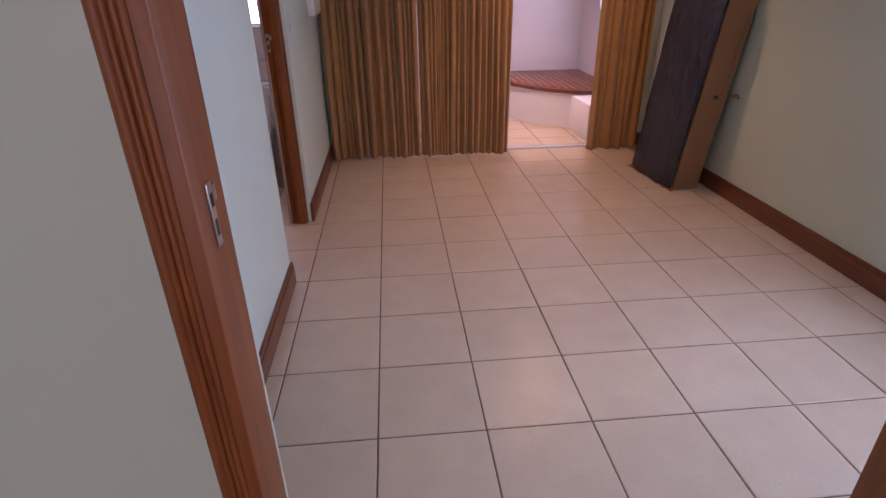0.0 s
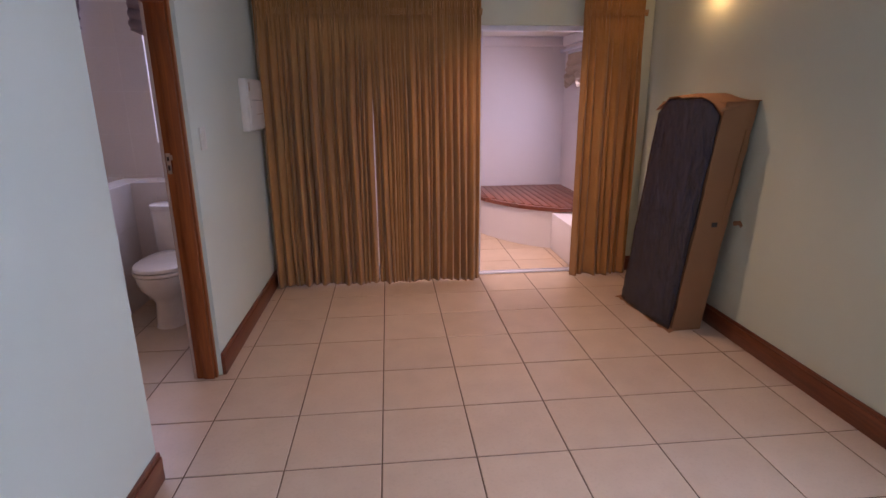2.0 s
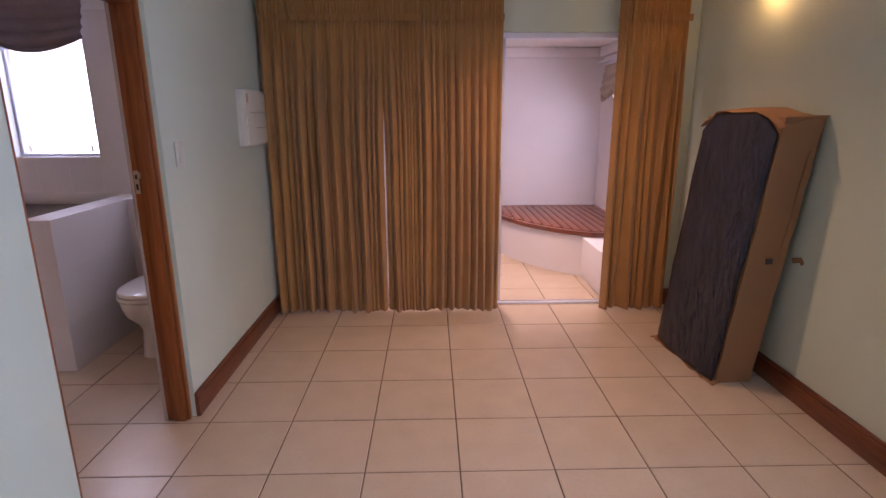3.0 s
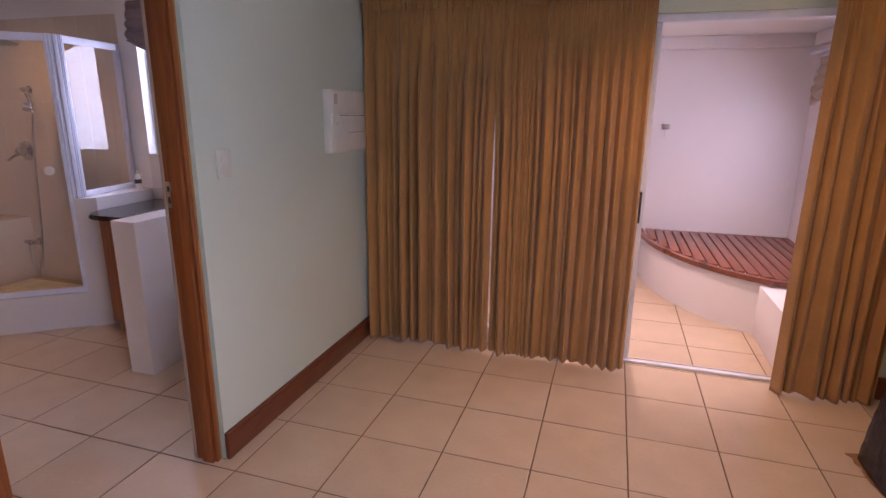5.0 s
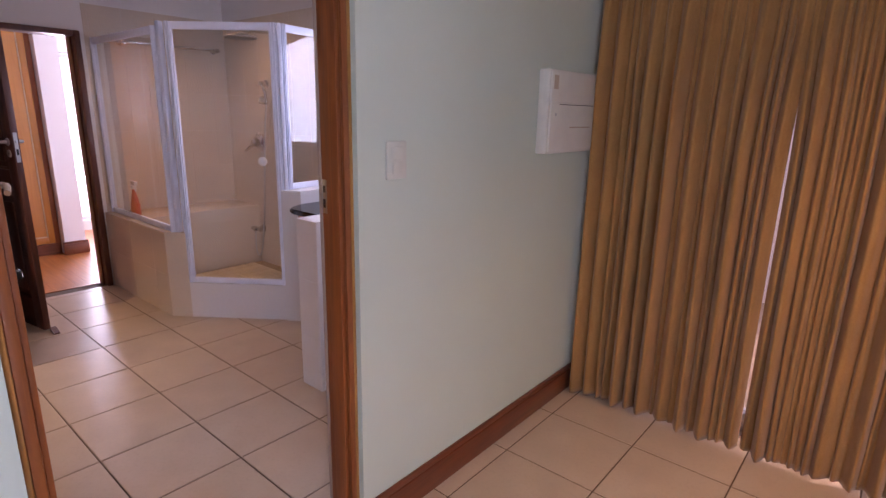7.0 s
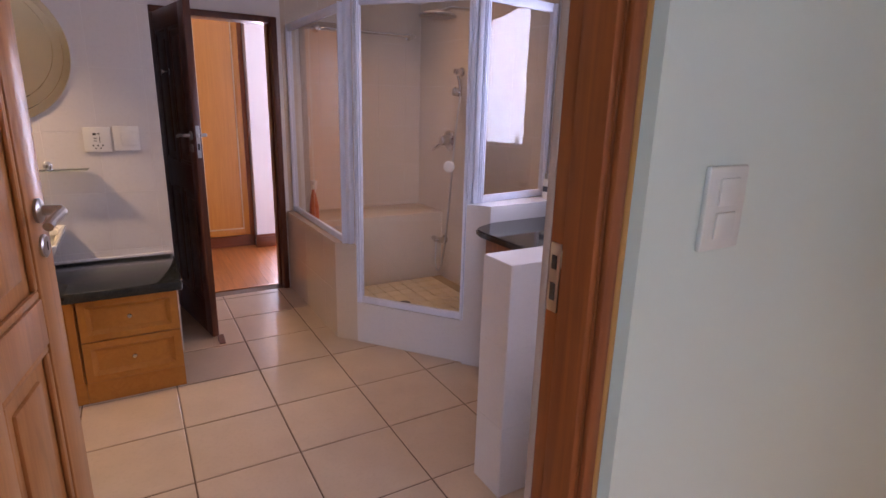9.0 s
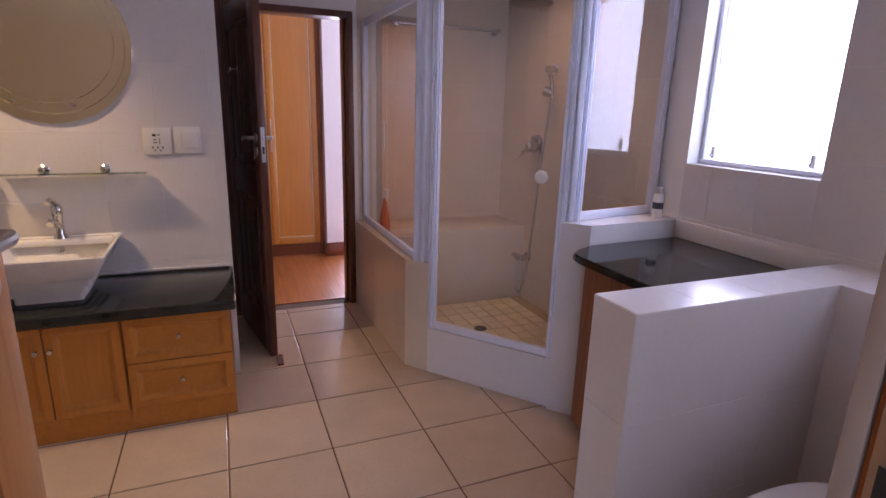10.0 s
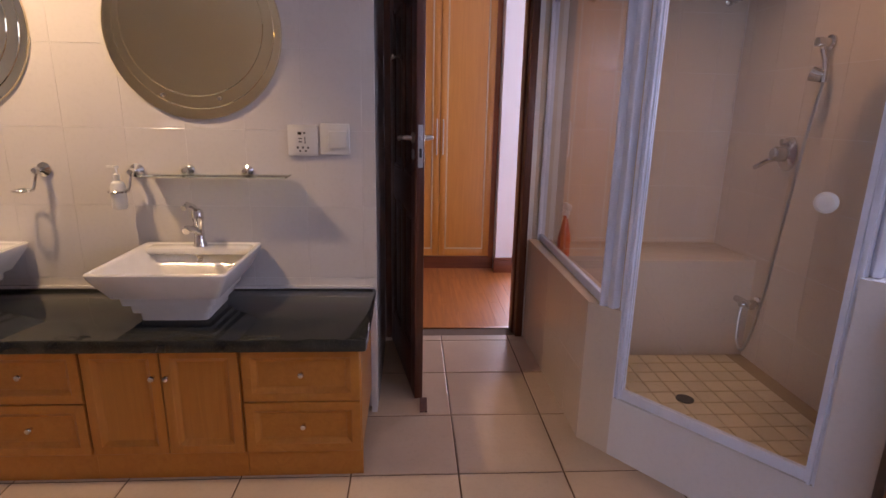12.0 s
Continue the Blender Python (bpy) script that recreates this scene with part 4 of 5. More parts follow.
# ---- vanity ----
def raised_front(w, h):
    """A cabinet front's frame, sloping inwards to the field; local x, z, facing -y."""
    bm = bmesh.new()
    loops = []
    for inset, y in ((0.0, -0.0005), (0.0, -0.0165), (0.0025, -0.019), (0.034, -0.019), (0.037, -0.0155), (0.053, -0.0045), (0.056, -0.0045), (0.056, -0.0005)):
        loops.append([bm.verts.new((x, y, z)) for x, z in ((inset, inset), (w - inset, inset), (w - inset, h - inset), (inset, h - inset))])
    loops.append(loops[0])
    for a, c in zip(loops, loops[1:]):
        for k in range(4):
            bm.faces.new((a[k], a[(k + 1) % 4], c[(k + 1) % 4], c[k]))
    bmesh.ops.recalc_face_normals(bm, faces=bm.faces)
    return bm


def field(w, h):
    """The flat board within a cabinet front's frame."""
    return B(0.0565, w - 0.0565, -0.0042, -0.0008, 0.0565, h - 0.0565)


def knob():
    return lathe(bmesh.new(), [(0.001, 0), (0.006, 0), (0.005, 0.010), (0.010, 0.016), (0.0125, 0.021), (0.010, 0.026), (0.001, 0.028)], 18)


VF = -3.205  # cabinet front
TOPZ = 0.564


def drawer_unit(y0, y1):
    root = thing("drawer_unit", pose(VF, y0, 0, 0, 0, 90), "honey oak vanity unit with two drawers and chrome knobs", "cabinet", "vanity units")
    w = y1 - y0
    part("body", B(0.001, w - 0.001, 0.001, 0.50, 0.11, TOPZ), M_HONEY_Z, root)
    for z0, z1 in ((0.122, 0.337), (0.342, 0.558)):
        d = part("drawer_front", raised_front(w - 0.01, z1 - z0), M_HONEY, root, "", pose(0.005, 0, z0), False)
        part("panel", field(w - 0.01, z1 - z0), M_HONEY, d)
        part("knob", knob(), M_CHROME, d, "chrome knob", pose((w - 0.01) / 2, -0.0043, (z1 - z0) * 0.52, 90))
    part("plinth", B(0.0, w, 0.004, 0.03, 0, 0.1095), M_HONEY, root)
    return root


def door_unit(y0, y1):
    root = thing("cupboard_unit", pose(VF, y0, 0, 0, 0, 90), "honey oak vanity cupboard with two doors and chrome knobs", "cabinet", "vanity units")
    w = y1 - y0
    part("body", B(0.001, w - 0.001, 0.001, 0.50, 0.11, TOPZ), M_HONEY_Z, root)
    for k in (0, 1):
        x0 = 0.004 + k * (w / 2 - 0.002)
        d = part("door", raised_front(w / 2 - 0.007, 0.436), M_HONEY_Z, root, "", pose(x0, 0, 0.122), False)
        part("panel", field(w / 2 - 0.007, 0.436), M_HONEY_Z, d)
        part("knob", knob(), M_CHROME, d, "chrome knob", pose(w / 2 - 0.03 if k == 0 else 0.023, -0.0191, 0.33, 90))
    part("plinth", B(0.0, w, 0.004, 0.03, 0, 0.1095), M_HONEY, root)
    return root


drawer_unit(3.025, 3.476)
door_unit(2.448, 3.024)
drawer_unit(2.012, 2.447)
door_unit(1.442, 2.011)
drawer_unit(1.0, 1.441)
end = thing("vanity_end_panel", pose(VF, 3.4765, 0), "white end panel behind the vanity", "panel")
part("panel", B(-0.51, -0.46, 0.001, 0.027, 0, TOPZ), M_WHITE, end)
vt = thing("granite_worktop", pose(0, 0, TOPZ), "long black speckled granite vanity top", "worktop")
part("slab", B(VX + 0.001, VF + 0.068, 0.96, 3.503, 0.001, 0.054, bevel=0.012), M_GRANITE, vt)
part("upstand", B(VX + 0.0005, VX + 0.016, 0.96, 3.49, 0.0545, 0.070, bevel=0.003), M_WTILE, vt, "white tiled bead along the wall")
VT = TOPZ + 0.055

# wash basin: a flared square bowl with stepped sides
basin = thing("wash_basin", pose(-3.455, 2.745, VT), "square flared white china wash basin on the granite top", "wash basin", "basins")


def ring(bm, hx, hy, z, r=0.02, cx=0.0):
    out = []
    for sx, sy, a in ((1, 1, 0), (-1, 1, 90), (-1, -1, 180), (1, -1, 270)):
        for k in range(5):
            an = radians(a + 90 * k / 4)
            out.append(bm.verts.new((cx + sx * (hx - r) + r * math.cos(an), sy * (hy - r) + r * math.sin(an), z)))
    return out


bm = bmesh.new()
prof = [(0.128, 0.0), (0.131, 0.034), (0.150, 0.038), (0.154, 0.072), (0.174, 0.076), (0.178, 0.108), (0.200, 0.113), (0.246, 0.196), (0.252, 0.216), (0.249, 0.221), (0.240, 0.221), (0.225, 0.210), (0.165, 0.11), (0.13, 0.07), (0.05, 0.055), (0.022, 0.052)]
rings = [ring(bm, h, h, z, min(0.02, h * 0.5), 0.012 if 11 <= k <= 13 else 0) for k, (h, z) in enumerate(prof)]
for a, c in zip(rings, rings[1:]):
    for k in range(len(a)):
        bm.faces.new((a[k], a[(k + 1) % len(a)], c[(k + 1) % len(a)], c[k]))
bm.faces.new(list(reversed(rings[0])))
bm.faces.new(rings[-1])
part("bowl", bm, M_CHINA, basin)
part("tap_ledge", B(-0.235, -0.155, -0.22, 0.22, 0.185, 0.2175, bevel=0.012), M_CHINA, basin)
tap = lathe(bmesh.new(), [(0.002, 0), (0.024, 0), (0.022, 0.012), (0.018, 0.02), (0.017, 0.09), (0.021, 0.10), (0.020, 0.125), (0.010, 0.138), (0.002, 0.14)], 20)
bent_tube(tap, [(0.008, 0, 0.05), (0.05, 0, 0.072), (0.10, 0, 0.085), (0.115, 0, 0.078)], 0.012, 12)
t_ob = part("mixer_tap", tap, M_CHROME, basin, "chrome single-lever mixer tap", pose(-0.195, 0.0, 0.218) @ Matrix.Scale(1.2, 4))
part("tap_lever", bent_tube(bmesh.new(), [(0.0, 0, 0.128), (0.03, 0, 0.15), (0.08, 0.0, 0.166), (0.115, 0.0, 0.158)], 0.009, 10), M_CHROME, t_ob, "curved chrome lever")
part("overflow", lathe(bmesh.new(), [(0.004, 0), (0.014, 0), (0.014, 0.004), (0.009, 0.005), (0.004, 0.002)], 16), M_CHROME, basin, "chrome overflow ring", pose(-0.175, 0, 0.165, 0, 62, 0))
part("waste", lathe(bmesh.new(), [(0.002, 0), (0.026, 0), (0.024, 0.006), (0.002, 0.008)], 18), M_CHROME, basin, "chrome waste plug", pose(0, 0, 0.053))
copy_thing(basin, pose(-3.455, 1.745, VT))

# mirrors: a round pane on a larger dished round pane
mir = thing("round_mirror", pose(VX + 0.004, 2.772, 1.73), "round stepped wall mirror with chrome clips above the basin", "mirror", "mirrors")


def disc(r, d, bevel_w, z0):
    return lathe(bmesh.new(), [(0.0005, z0), (r, z0), (r, z0 + d * 0.4), (r - bevel_w, z0 + d), (0.0005, z0 + d)], 72)


R90 = pose(0, 0, 0, 0, 90, 0)
part("back_pane", disc(0.358, 0.010, 0.003, 0.0), M_MIRROR, mir, "broad outer mirror ring", R90, False)
part("middle_pane", disc(0.322, 0.004, 0.0025, 0.0101), M_MIRROR, mir, "", pose(0, 0.006, 0.008) @ R90, False)
part("front_pane", disc(0.285, 0.004, 0.0025, 0.0142), M_MIRROR, mir, "", pose(0, 0.0, 0.022) @ R90, False)
for y, z in ((0.09, -0.27), (-0.14, -0.26)):
    bm = lathe(bmesh.new(), [(0.001, 0.0), (0.009, 0.0), (0.009, 0.022), (0.006, 0.028), (0.001, 0.029)], 14)
    part("clip", bm, M_CHROME, mir, "chrome mirror clip", pose(0.0, y, z) @ R90)
copy_thing(mir, pose(VX + 0.004, 1.772, 1.73))

# socket, switch
so = wall_switch("wall_socket", pose(VX + 0.006, 3.196, 1.293, 0, 0, 90), 0.128, 0.132, "white shaver socket above the vanity", [], True)
for ob in list(so.children):
    ob.matrix_local = pose(0, 0, 0, 0, 0, 180)
for x, z, w, h in ((-0.012, 0.03, 0.016, 0.012), (0.008, 0.032, 0.01, 0.006), (-0.01, 0.008, 0.014, 0.004), (-0.01, -0.006, 0.014, 0.004), (0.01, 0.0, 0.003, 0.03), (-0.022, -0.03, 0.007, 0.009), (0.0, -0.03, 0.007, 0.009), (0.022, -0.03, 0.007, 0.009), (-0.012, -0.045, 0.007, 0.007), (0.012, -0.045, 0.007, 0.007)):
    part("slot", B(x - w / 2, x + w / 2, -0.0112, -0.0102, z - h / 2, z + h / 2), M_DARK, so)
sw = thing("light_switch", pose(VX + 0.006, 3.334, 1.300, 0, 0, 90), "white light switch beside the shaver socket", "light switch")
part("plate", B(-0.063, 0.063, -0.010, 0, -0.066, 0.066, bevel=0.004), M_PLASTIC, sw)
part("rocker", B(-0.028, 0.052, -0.019, -0.0101, -0.042, 0.036, bevel=0.006), M_PLASTIC, sw)

# glass shelf with two chrome brackets
sh = thing("glass_shelf", pose(VX + 0.002, 2.84, 1.14), "green-edged glass shelf on two chrome brackets", "shelf")
g = part("pane", B(0.012, 0.125, -0.30, 0.30, 0.0, 0.007, bevel=0.002), M_GREENGLASS, sh)
for y in (-0.135, 0.115):
    bm = lathe(bmesh.new(), [(0.001, 0), (0.022, 0), (0.022, 0.006), (0.013, 0.012), (0.012, 0.05), (0.015, 0.056), (0.012, 0.066), (0.001, 0.068)], 18)
    part("bracket", bm, M_CHROME, sh, "chrome shelf bracket", pose(0, y, 0.021) @ R90)


def ring_holder(m, label):
    root = thing("bottle_holder", m, label, "holder", "ring holders")
    bm = lathe(bmesh.new(), [(0.001, 0), (0.030, 0), (0.030, 0.008), (0.02, 0.014), (0.013, 0.018), (0.013, 0.05), (0.017, 0.058), (0.012, 0.07), (0.001, 0.072)], 20)
    part("rosette", bm, M_CHROME, root, "", R90)
    part("arm", bent_tube(bmesh.new(), [(0.045, 0, 0), (0.055, -0.008, -0.03), (0.065, -0.012, -0.065), (0.075, -0.014, -0.078)], 0.006, 10), M_CHROME, root)
    loop = [(0.085 + 0.036 * math.cos(a), -0.047 + 0.036 * math.sin(a), -0.08) for a in [2 * math.pi * k / 24 + 1.2 for k in range(24)]]
    part("ring", bent_tube(bmesh.new(), loop, 0.005, 8), M_CHROME, root)
    return root


ring_holder(pose(VX + 0.004, 2.485, 1.155), "chrome ring holder carrying a white soap bottle")
ring_holder(pose(VX + 0.004, 2.10, 1.155), "empty chrome ring holder on the wall")
bt = thing("soap_bottle", pose(VX + 0.089, 2.438, 1.0), "white pump soap bottle in the chrome ring", "bottle")
part("body", lathe(bmesh.new(), [(0.005, 0), (0.026, 0.002), (0.030, 0.012), (0.030, 0.095), (0.024, 0.112), (0.011, 0.12), (0.011, 0.132), (0.004, 0.133)], 24), M_PLASTIC, bt)
bm = lathe(bmesh.new(), [(0.002, 0.133), (0.014, 0.133), (0.013, 0.147), (0.005, 0.15), (0.005, 0.172), (0.012, 0.174), (0.011, 0.184), (0.002, 0.185)], 16)
box(bm, -0.006, 0.006, -0.035, 0.0, 0.174, 0.183, bevel=0.002)
part("pump", bm, M_PLASTIC, bt)

# ---- shower ----
TOPG = 2.105
en = thing("shower_enclosure", pose(0, 0, 0), "white framed neo-angle glass shower enclosure", "shower enclosure")


def bar(a, c, w, d):
    """A square bar between two points, w across and d deep."""
    a, c = Vector(a), Vector(c)
    L = (c - a).length
    dirv = (c - a).normalized()
    if abs(dirv.z) > 0.9:
        rot = Matrix.Identity(4)
        return lambda bm, turn=0: box(bm, -w / 2, w / 2, -d / 2, d / 2, 0, L, bevel=0.004, m=Matrix.Translation(a) @ pose(0, 0, 0, 0, 0, turn))
    yawd = yaw_of(a, c)
    return lambda bm, turn=0: box(bm, 0, L, -d / 2, d / 2, -w / 2, w / 2, bevel=0.004, m=Matrix.Translation(a) @ pose(0, 0, 0, 0, 0, yawd))


PA0, PA1 = (BX0 + 0.005, 4.475), (-3.372, 4.475)
PB0, PB1 = (-3.336, 4.527), (-2.739, 4.996)
PC0, PC1 = (-2.735, 5.03), (-2.825, 5.588)


def glass_panel(name, p0, p1, z0, z1, wide, label, profile=0.028):
    """A framed pane; double ridged stiles like extruded aluminium."""
    yawd = yaw_of(p0, p1)
    L = math.hypot(p1[0] - p0[0], p1[1] - p0[1])
    mt = pose(p0[0], p0[1], 0, 0, 0, yawd)
    g = part(name, B(wide, L - wide, -0.003, 0.003, z0 + 0.042, z1 - 0.05), M_GLASS, en, label, mt)
    g.visible_shadow = False
    h = profile / 2
    for x0 in (0, L - wide):
        cut = [(0, -h), (0.18, -h), (0.22, -h - 0.010), (0.40, -h - 0.010), (0.44, -h), (0.58, -h), (0.62, -h - 0.010), (0.82, -h - 0.010), (0.86, -h), (1, -h)]
        outline = [(x0 + wide * u, y) for u, y in cut] + [(x0 + wide * u, -y) for u, y in reversed(cut)]
        part("stile", prism(bmesh.new(), outline, z0, z1), M_ENAMEL, g, "white aluminium stile")
    for za, zb in ((z0, z0 + 0.042), (z1 - 0.05, z1)):
        part("rail", B(wide, L - wide, -profile / 2, profile / 2, za, zb, bevel=0.004), M_ENAMEL, g, "white aluminium rail")
    return g


glass_panel("fixed_panel", PA0, PA1, 0.656, TOPG - 0.03, 0.024, "fixed side pane on the low wall")
leaf = glass_panel("shower_door", PB0, PB1, 0.271, TOPG, 0.046, "hinged glass shower door")
glass_panel("fixed_panel", PC0, PC1, LWT + 0.001, TOPG, 0.032, "fixed pane above the granite counter")
bm = bmesh.new()
box(bm, -0.017, 0.017, -0.02, 0.02, 0.656, TOPG, bevel=0.006, m=pose(-3.353, 4.497, 0, 0, 0, 20))
part("corner_post", bm, M_ENAMEL, en)
bm = B(-0.014, 0.014, -0.02, 0.02, LWT + 0.001, TOPG, bevel=0.006, m=pose(-2.732, 5.01, 0, 0, 0, 65))
part("corner_post", bm, M_ENAMEL, en)
L = math.hypot(PB1[0] - PB0[0], PB1[1] - PB0[1])
part("knob", lathe(bmesh.new(), [(0.004, 0), (0.012, 0.0), (0.012, 0.01), (0.02, 0.016), (0.033, 0.026), (0.034, 0.038), (0.025, 0.046), (0.002, 0.048)], 22), M_PLASTIC, leaf, "white plastic pull knob", pose(L - 0.13, -0.004, 1.188, 90) @ Matrix.Scale(0.95, 4))

SWY = BY1 - 0.012
mixer = thing("shower_mixer", pose(-3.99, SWY, 1.222) @ Matrix.Scale(1.2, 4), "chrome shower mixer valve with a lever", "shower mixer")
bm = lathe(bmesh.new(), [(0.004, 0), (0.058, 0), (0.058, 0.006), (0.04, 0.014), (0.026, 0.018), (0.025, 0.06), (0.018, 0.075), (0.004, 0.077)], 26, (0, 0, 0), 1.0, 1.25)
part("plate", bm, M_CHROME, mixer, "", pose(0, 0, 0.02, 90))
part("lever", bent_tube(bmesh.new(), [(0, -0.06, 0.0), (-0.02, -0.08, -0.012), (-0.055, -0.09, -0.035), (-0.075, -0.092, -0.045)], 0.011, 10), M_CHROME, mixer)
part("button", lathe(bmesh.new(), [(0.003, 0), (0.013, 0), (0.012, 0.03), (0.003, 0.032)], 14), M_CHROME, mixer, "", pose(0.0, -0.012, 0.07, 90))
hand = thing("hand_shower", pose(-3.835, SWY, 1.765), "chrome hand shower hanging in its wall holder", "hand shower")
part("holder", lathe(bmesh.new(), [(0.003, 0), (0.034, 0), (0.034, 0.008), (0.02, 0.014), (0.018, 0.045), (0.024, 0.052), (0.02, 0.07), (0.003, 0.072)], 20), M_CHROME, hand, "", pose(0, 0, 0, 90))
bm = bent_tube(bmesh.new(), [(0.03, -0.06, -0.03), (0.04, -0.05, -0.07), (0.055, -0.05, -0.12), (0.06, -0.052, -0.18)], 0.013, 12)
tube(bm, (0.02, -0.085, -0.14), (0.055, -0.055, -0.155), 0.034, 0.026, 18)
part("handset", bm, M_CHROME, hand)
hose = [(0.06, -0.052, -0.18), (0.03, -0.06, -0.4), (-0.005, -0.07, -0.8), (-0.03, -0.085, -1.2), (-0.065, -0.10, -1.48), (-0.115, -0.105, -1.585), (-0.175, -0.10, -1.53), (-0.215, -0.075, -1.355)]
pts = []
for k in range(len(hose) - 1):
    p0, p1, p2, p3 = (Vector(hose[max(0, min(len(hose) - 1, k + d))]) for d in (-1, 0, 1, 2))
    for q in range(6):
        s = q / 6
        pts.append(0.5 * (2 * p1 + (p2 - p0) * s + (2 * p0 - 5 * p1 + 4 * p2 - p3) * s * s + (3 * p1 - p0 - 3 * p2 + p3) * s ** 3))
part("hose", bent_tube(bmesh.new(), pts + [Vector(hose[-1])], 0.0075, 8), M_STEEL, hand, "ribbed steel hose")
sp = thing("shower_outlet", pose(-4.02, SWY, 0.425) @ Matrix.Scale(1.2, 4), "chrome foot spout on the shower wall", "tap")
bm = lathe(bmesh.new(), [(0.003, 0), (0.03, 0), (0.03, 0.01), (0.016, 0.016), (0.015, 0.09), (0.003, 0.092)], 18)
part("spout", bm, M_CHROME, sp, "", pose(0, 0, 0, 90))
part("cross_bar", tube(bmesh.new(), (-0.085, -0.06, 0), (0.05, -0.06, 0.002), 0.016), M_CHROME, sp)
hd = thing("rain_shower_head", pose(-3.525, SWY, 2.115), "round steel rain shower head on a wall arm", "shower head")
part("arm", bent_tube(bmesh.new(), [(0, 0, 0.03), (0, -0.12, 0.035), (0, -0.30, 0.03), (0, -0.385, 0.0)], 0.011, 10), M_CHROME, hd)
part("head", lathe(bmesh.new(), [(0.004, 0.02), (0.03, 0.015), (0.10, 0.0), (0.125, -0.012), (0.125, -0.02), (0.11, -0.024), (0.004, -0.024)], 32, (0, -0.40, -0.012)), M_DULL, hd)
rl = thing("towel_rail", pose(BX0, 5.085, 2.065), "chrome towel rail high on the shower wall", "towel rail")
part("rod", tube(bmesh.new(), (0.075, -0.43, 0), (0.075, 0.43, 0), 0.011), M_CHROME, rl)
for y in (-0.40, 0.40):
    part("bracket", lathe(bmesh.new(), [(0.002, 0), (0.028, 0), (0.028, 0.01), (0.014, 0.018), (0.013, 0.06), (0.02, 0.068), (0.02, 0.09), (0.002, 0.092)], 16), M_CHROME, rl, "", pose(0, y, 0, 0, 90, 0))
dr = thing("floor_drain", pose(-3.605, 5.005, 0.0835), "dark round shower floor drain", "drain")
part("grate", lathe(bmesh.new(), [(0.002, 0), (0.042, 0), (0.042, 0.004), (0.034, 0.006), (0.002, 0.003)], 22), M_DARK, dr)

sb = thing("spray_bottle", pose(-4.17, 4.515, 0.656) @ Matrix.Scale(1.12, 4), "red spray cleaner bottle with a white trigger on the shower ledge", "bottle")
part("body", lathe(bmesh.new(), [(0.005, 0), (0.040, 0.003), (0.044, 0.02), (0.043, 0.09), (0.032, 0.13), (0.017, 0.185), (0.015, 0.205), (0.003, 0.206)], 24, (0, 0, 0), 1.0, 0.7), M_RED, sb)
bm = lathe(bmesh.new(), [(0.003, 0.206), (0.019, 0.206), (0.018, 0.232), (0.003, 0.234)], 16)
box(bm, -0.022, 0.055, -0.013, 0.013, 0.2345, 0.265, bevel=0.006)
bent_tube(bm, [(0.03, 0, 0.236), (0.04, 0, 0.215), (0.034, 0, 0.195)], 0.005, 8)
part("trigger", bm, M_PLASTIC, sb, "white trigger head")
cn = thing("spray_can", pose(-2.715, 5.525, LWT + 0.001) @ Matrix.Scale(0.85, 4), "small white and grey bottle with black print on the ledge", "bottle")
part("body", lathe(bmesh.new(), [(0.004, 0), (0.029, 0.0), (0.030, 0.006), (0.030, 0.125), (0.024, 0.14), (0.003, 0.141)], 24), M_PLASTIC, cn)
part("label_band", lathe(bmesh.new(), [(0.0303, 0.05), (0.0306, 0.051), (0.0306, 0.088), (0.0303, 0.089)], 24), M_INK, cn, "black and white printed band")
part("cap", lathe(bmesh.new(), [(0.004, 0.1412), (0.021, 0.1412), (0.021, 0.172), (0.017, 0.178), (0.003, 0.179)], 20), M_STEEL, cn, "grey cap")

# ---- toilet ----
TX, TY = -1.285, 5.295
wc = thing("toilet", pose(TX, TY, 0) @ Matrix.Scale(1.05, 4), "white china close-coupled toilet with the lid down", "toilet")


def oval(bm, levels, n=32):
    rings_ = []
    for hx, y0, y1, z in levels:
        cy, hy = (y0 + y1) / 2, abs(y1 - y0) / 2
        rr = []
        for k in range(n):
            a = 2 * math.pi * k / n
            cx_, sy_ = math.cos(a), math.sin(a)
            e = 0.82
            rr.append(bm.verts.new((hx * math.copysign(abs(cx_) ** e, cx_), cy + hy * math.copysign(abs(sy_) ** e, sy_), z)))
        rings_.append(rr)
    for a, c in zip(rings_, rings_[1:]):
        for k in range(n):
            bm.faces.new((a[k], a[(k + 1) % n], c[(k + 1) % n], c[k]))
    bm.faces.new(list(reversed(rings_[0])))
    bm.faces.new(rings_[-1])
    return bm


part("pan", oval(bmesh.new(), [(0.115, -0.61, -0.12, 0), (0.112, -0.60, -0.12, 0.03), (0.105, -0.585, -0.12, 0.17), (0.12, -0.61, -0.12, 0.22), (0.165, -0.68, -0.13, 0.29), (0.18, -0.70, -0.14, 0.35), (0.182, -0.705, -0.14, 0.39), (0.165, -0.69, -0.15, 0.395)]), M_CHINA, wc)
part("seat", oval(bmesh.new(), [(0.185, -0.708, -0.16, 0.397), (0.190, -0.715, -0.16, 0.404), (0.190, -0.715, -0.16, 0.418), (0.185, -0.71, -0.16, 0.422)]), M_CHINA, wc)
part("lid", oval(bmesh.new(), [(0.183, -0.706, -0.165, 0.428), (0.187, -0.71, -0.165, 0.434), (0.184, -0.705, -0.165, 0.450), (0.15, -0.66, -0.19, 0.462), (0.05, -0.5, -0.3, 0.466)]), M_CHINA, wc)
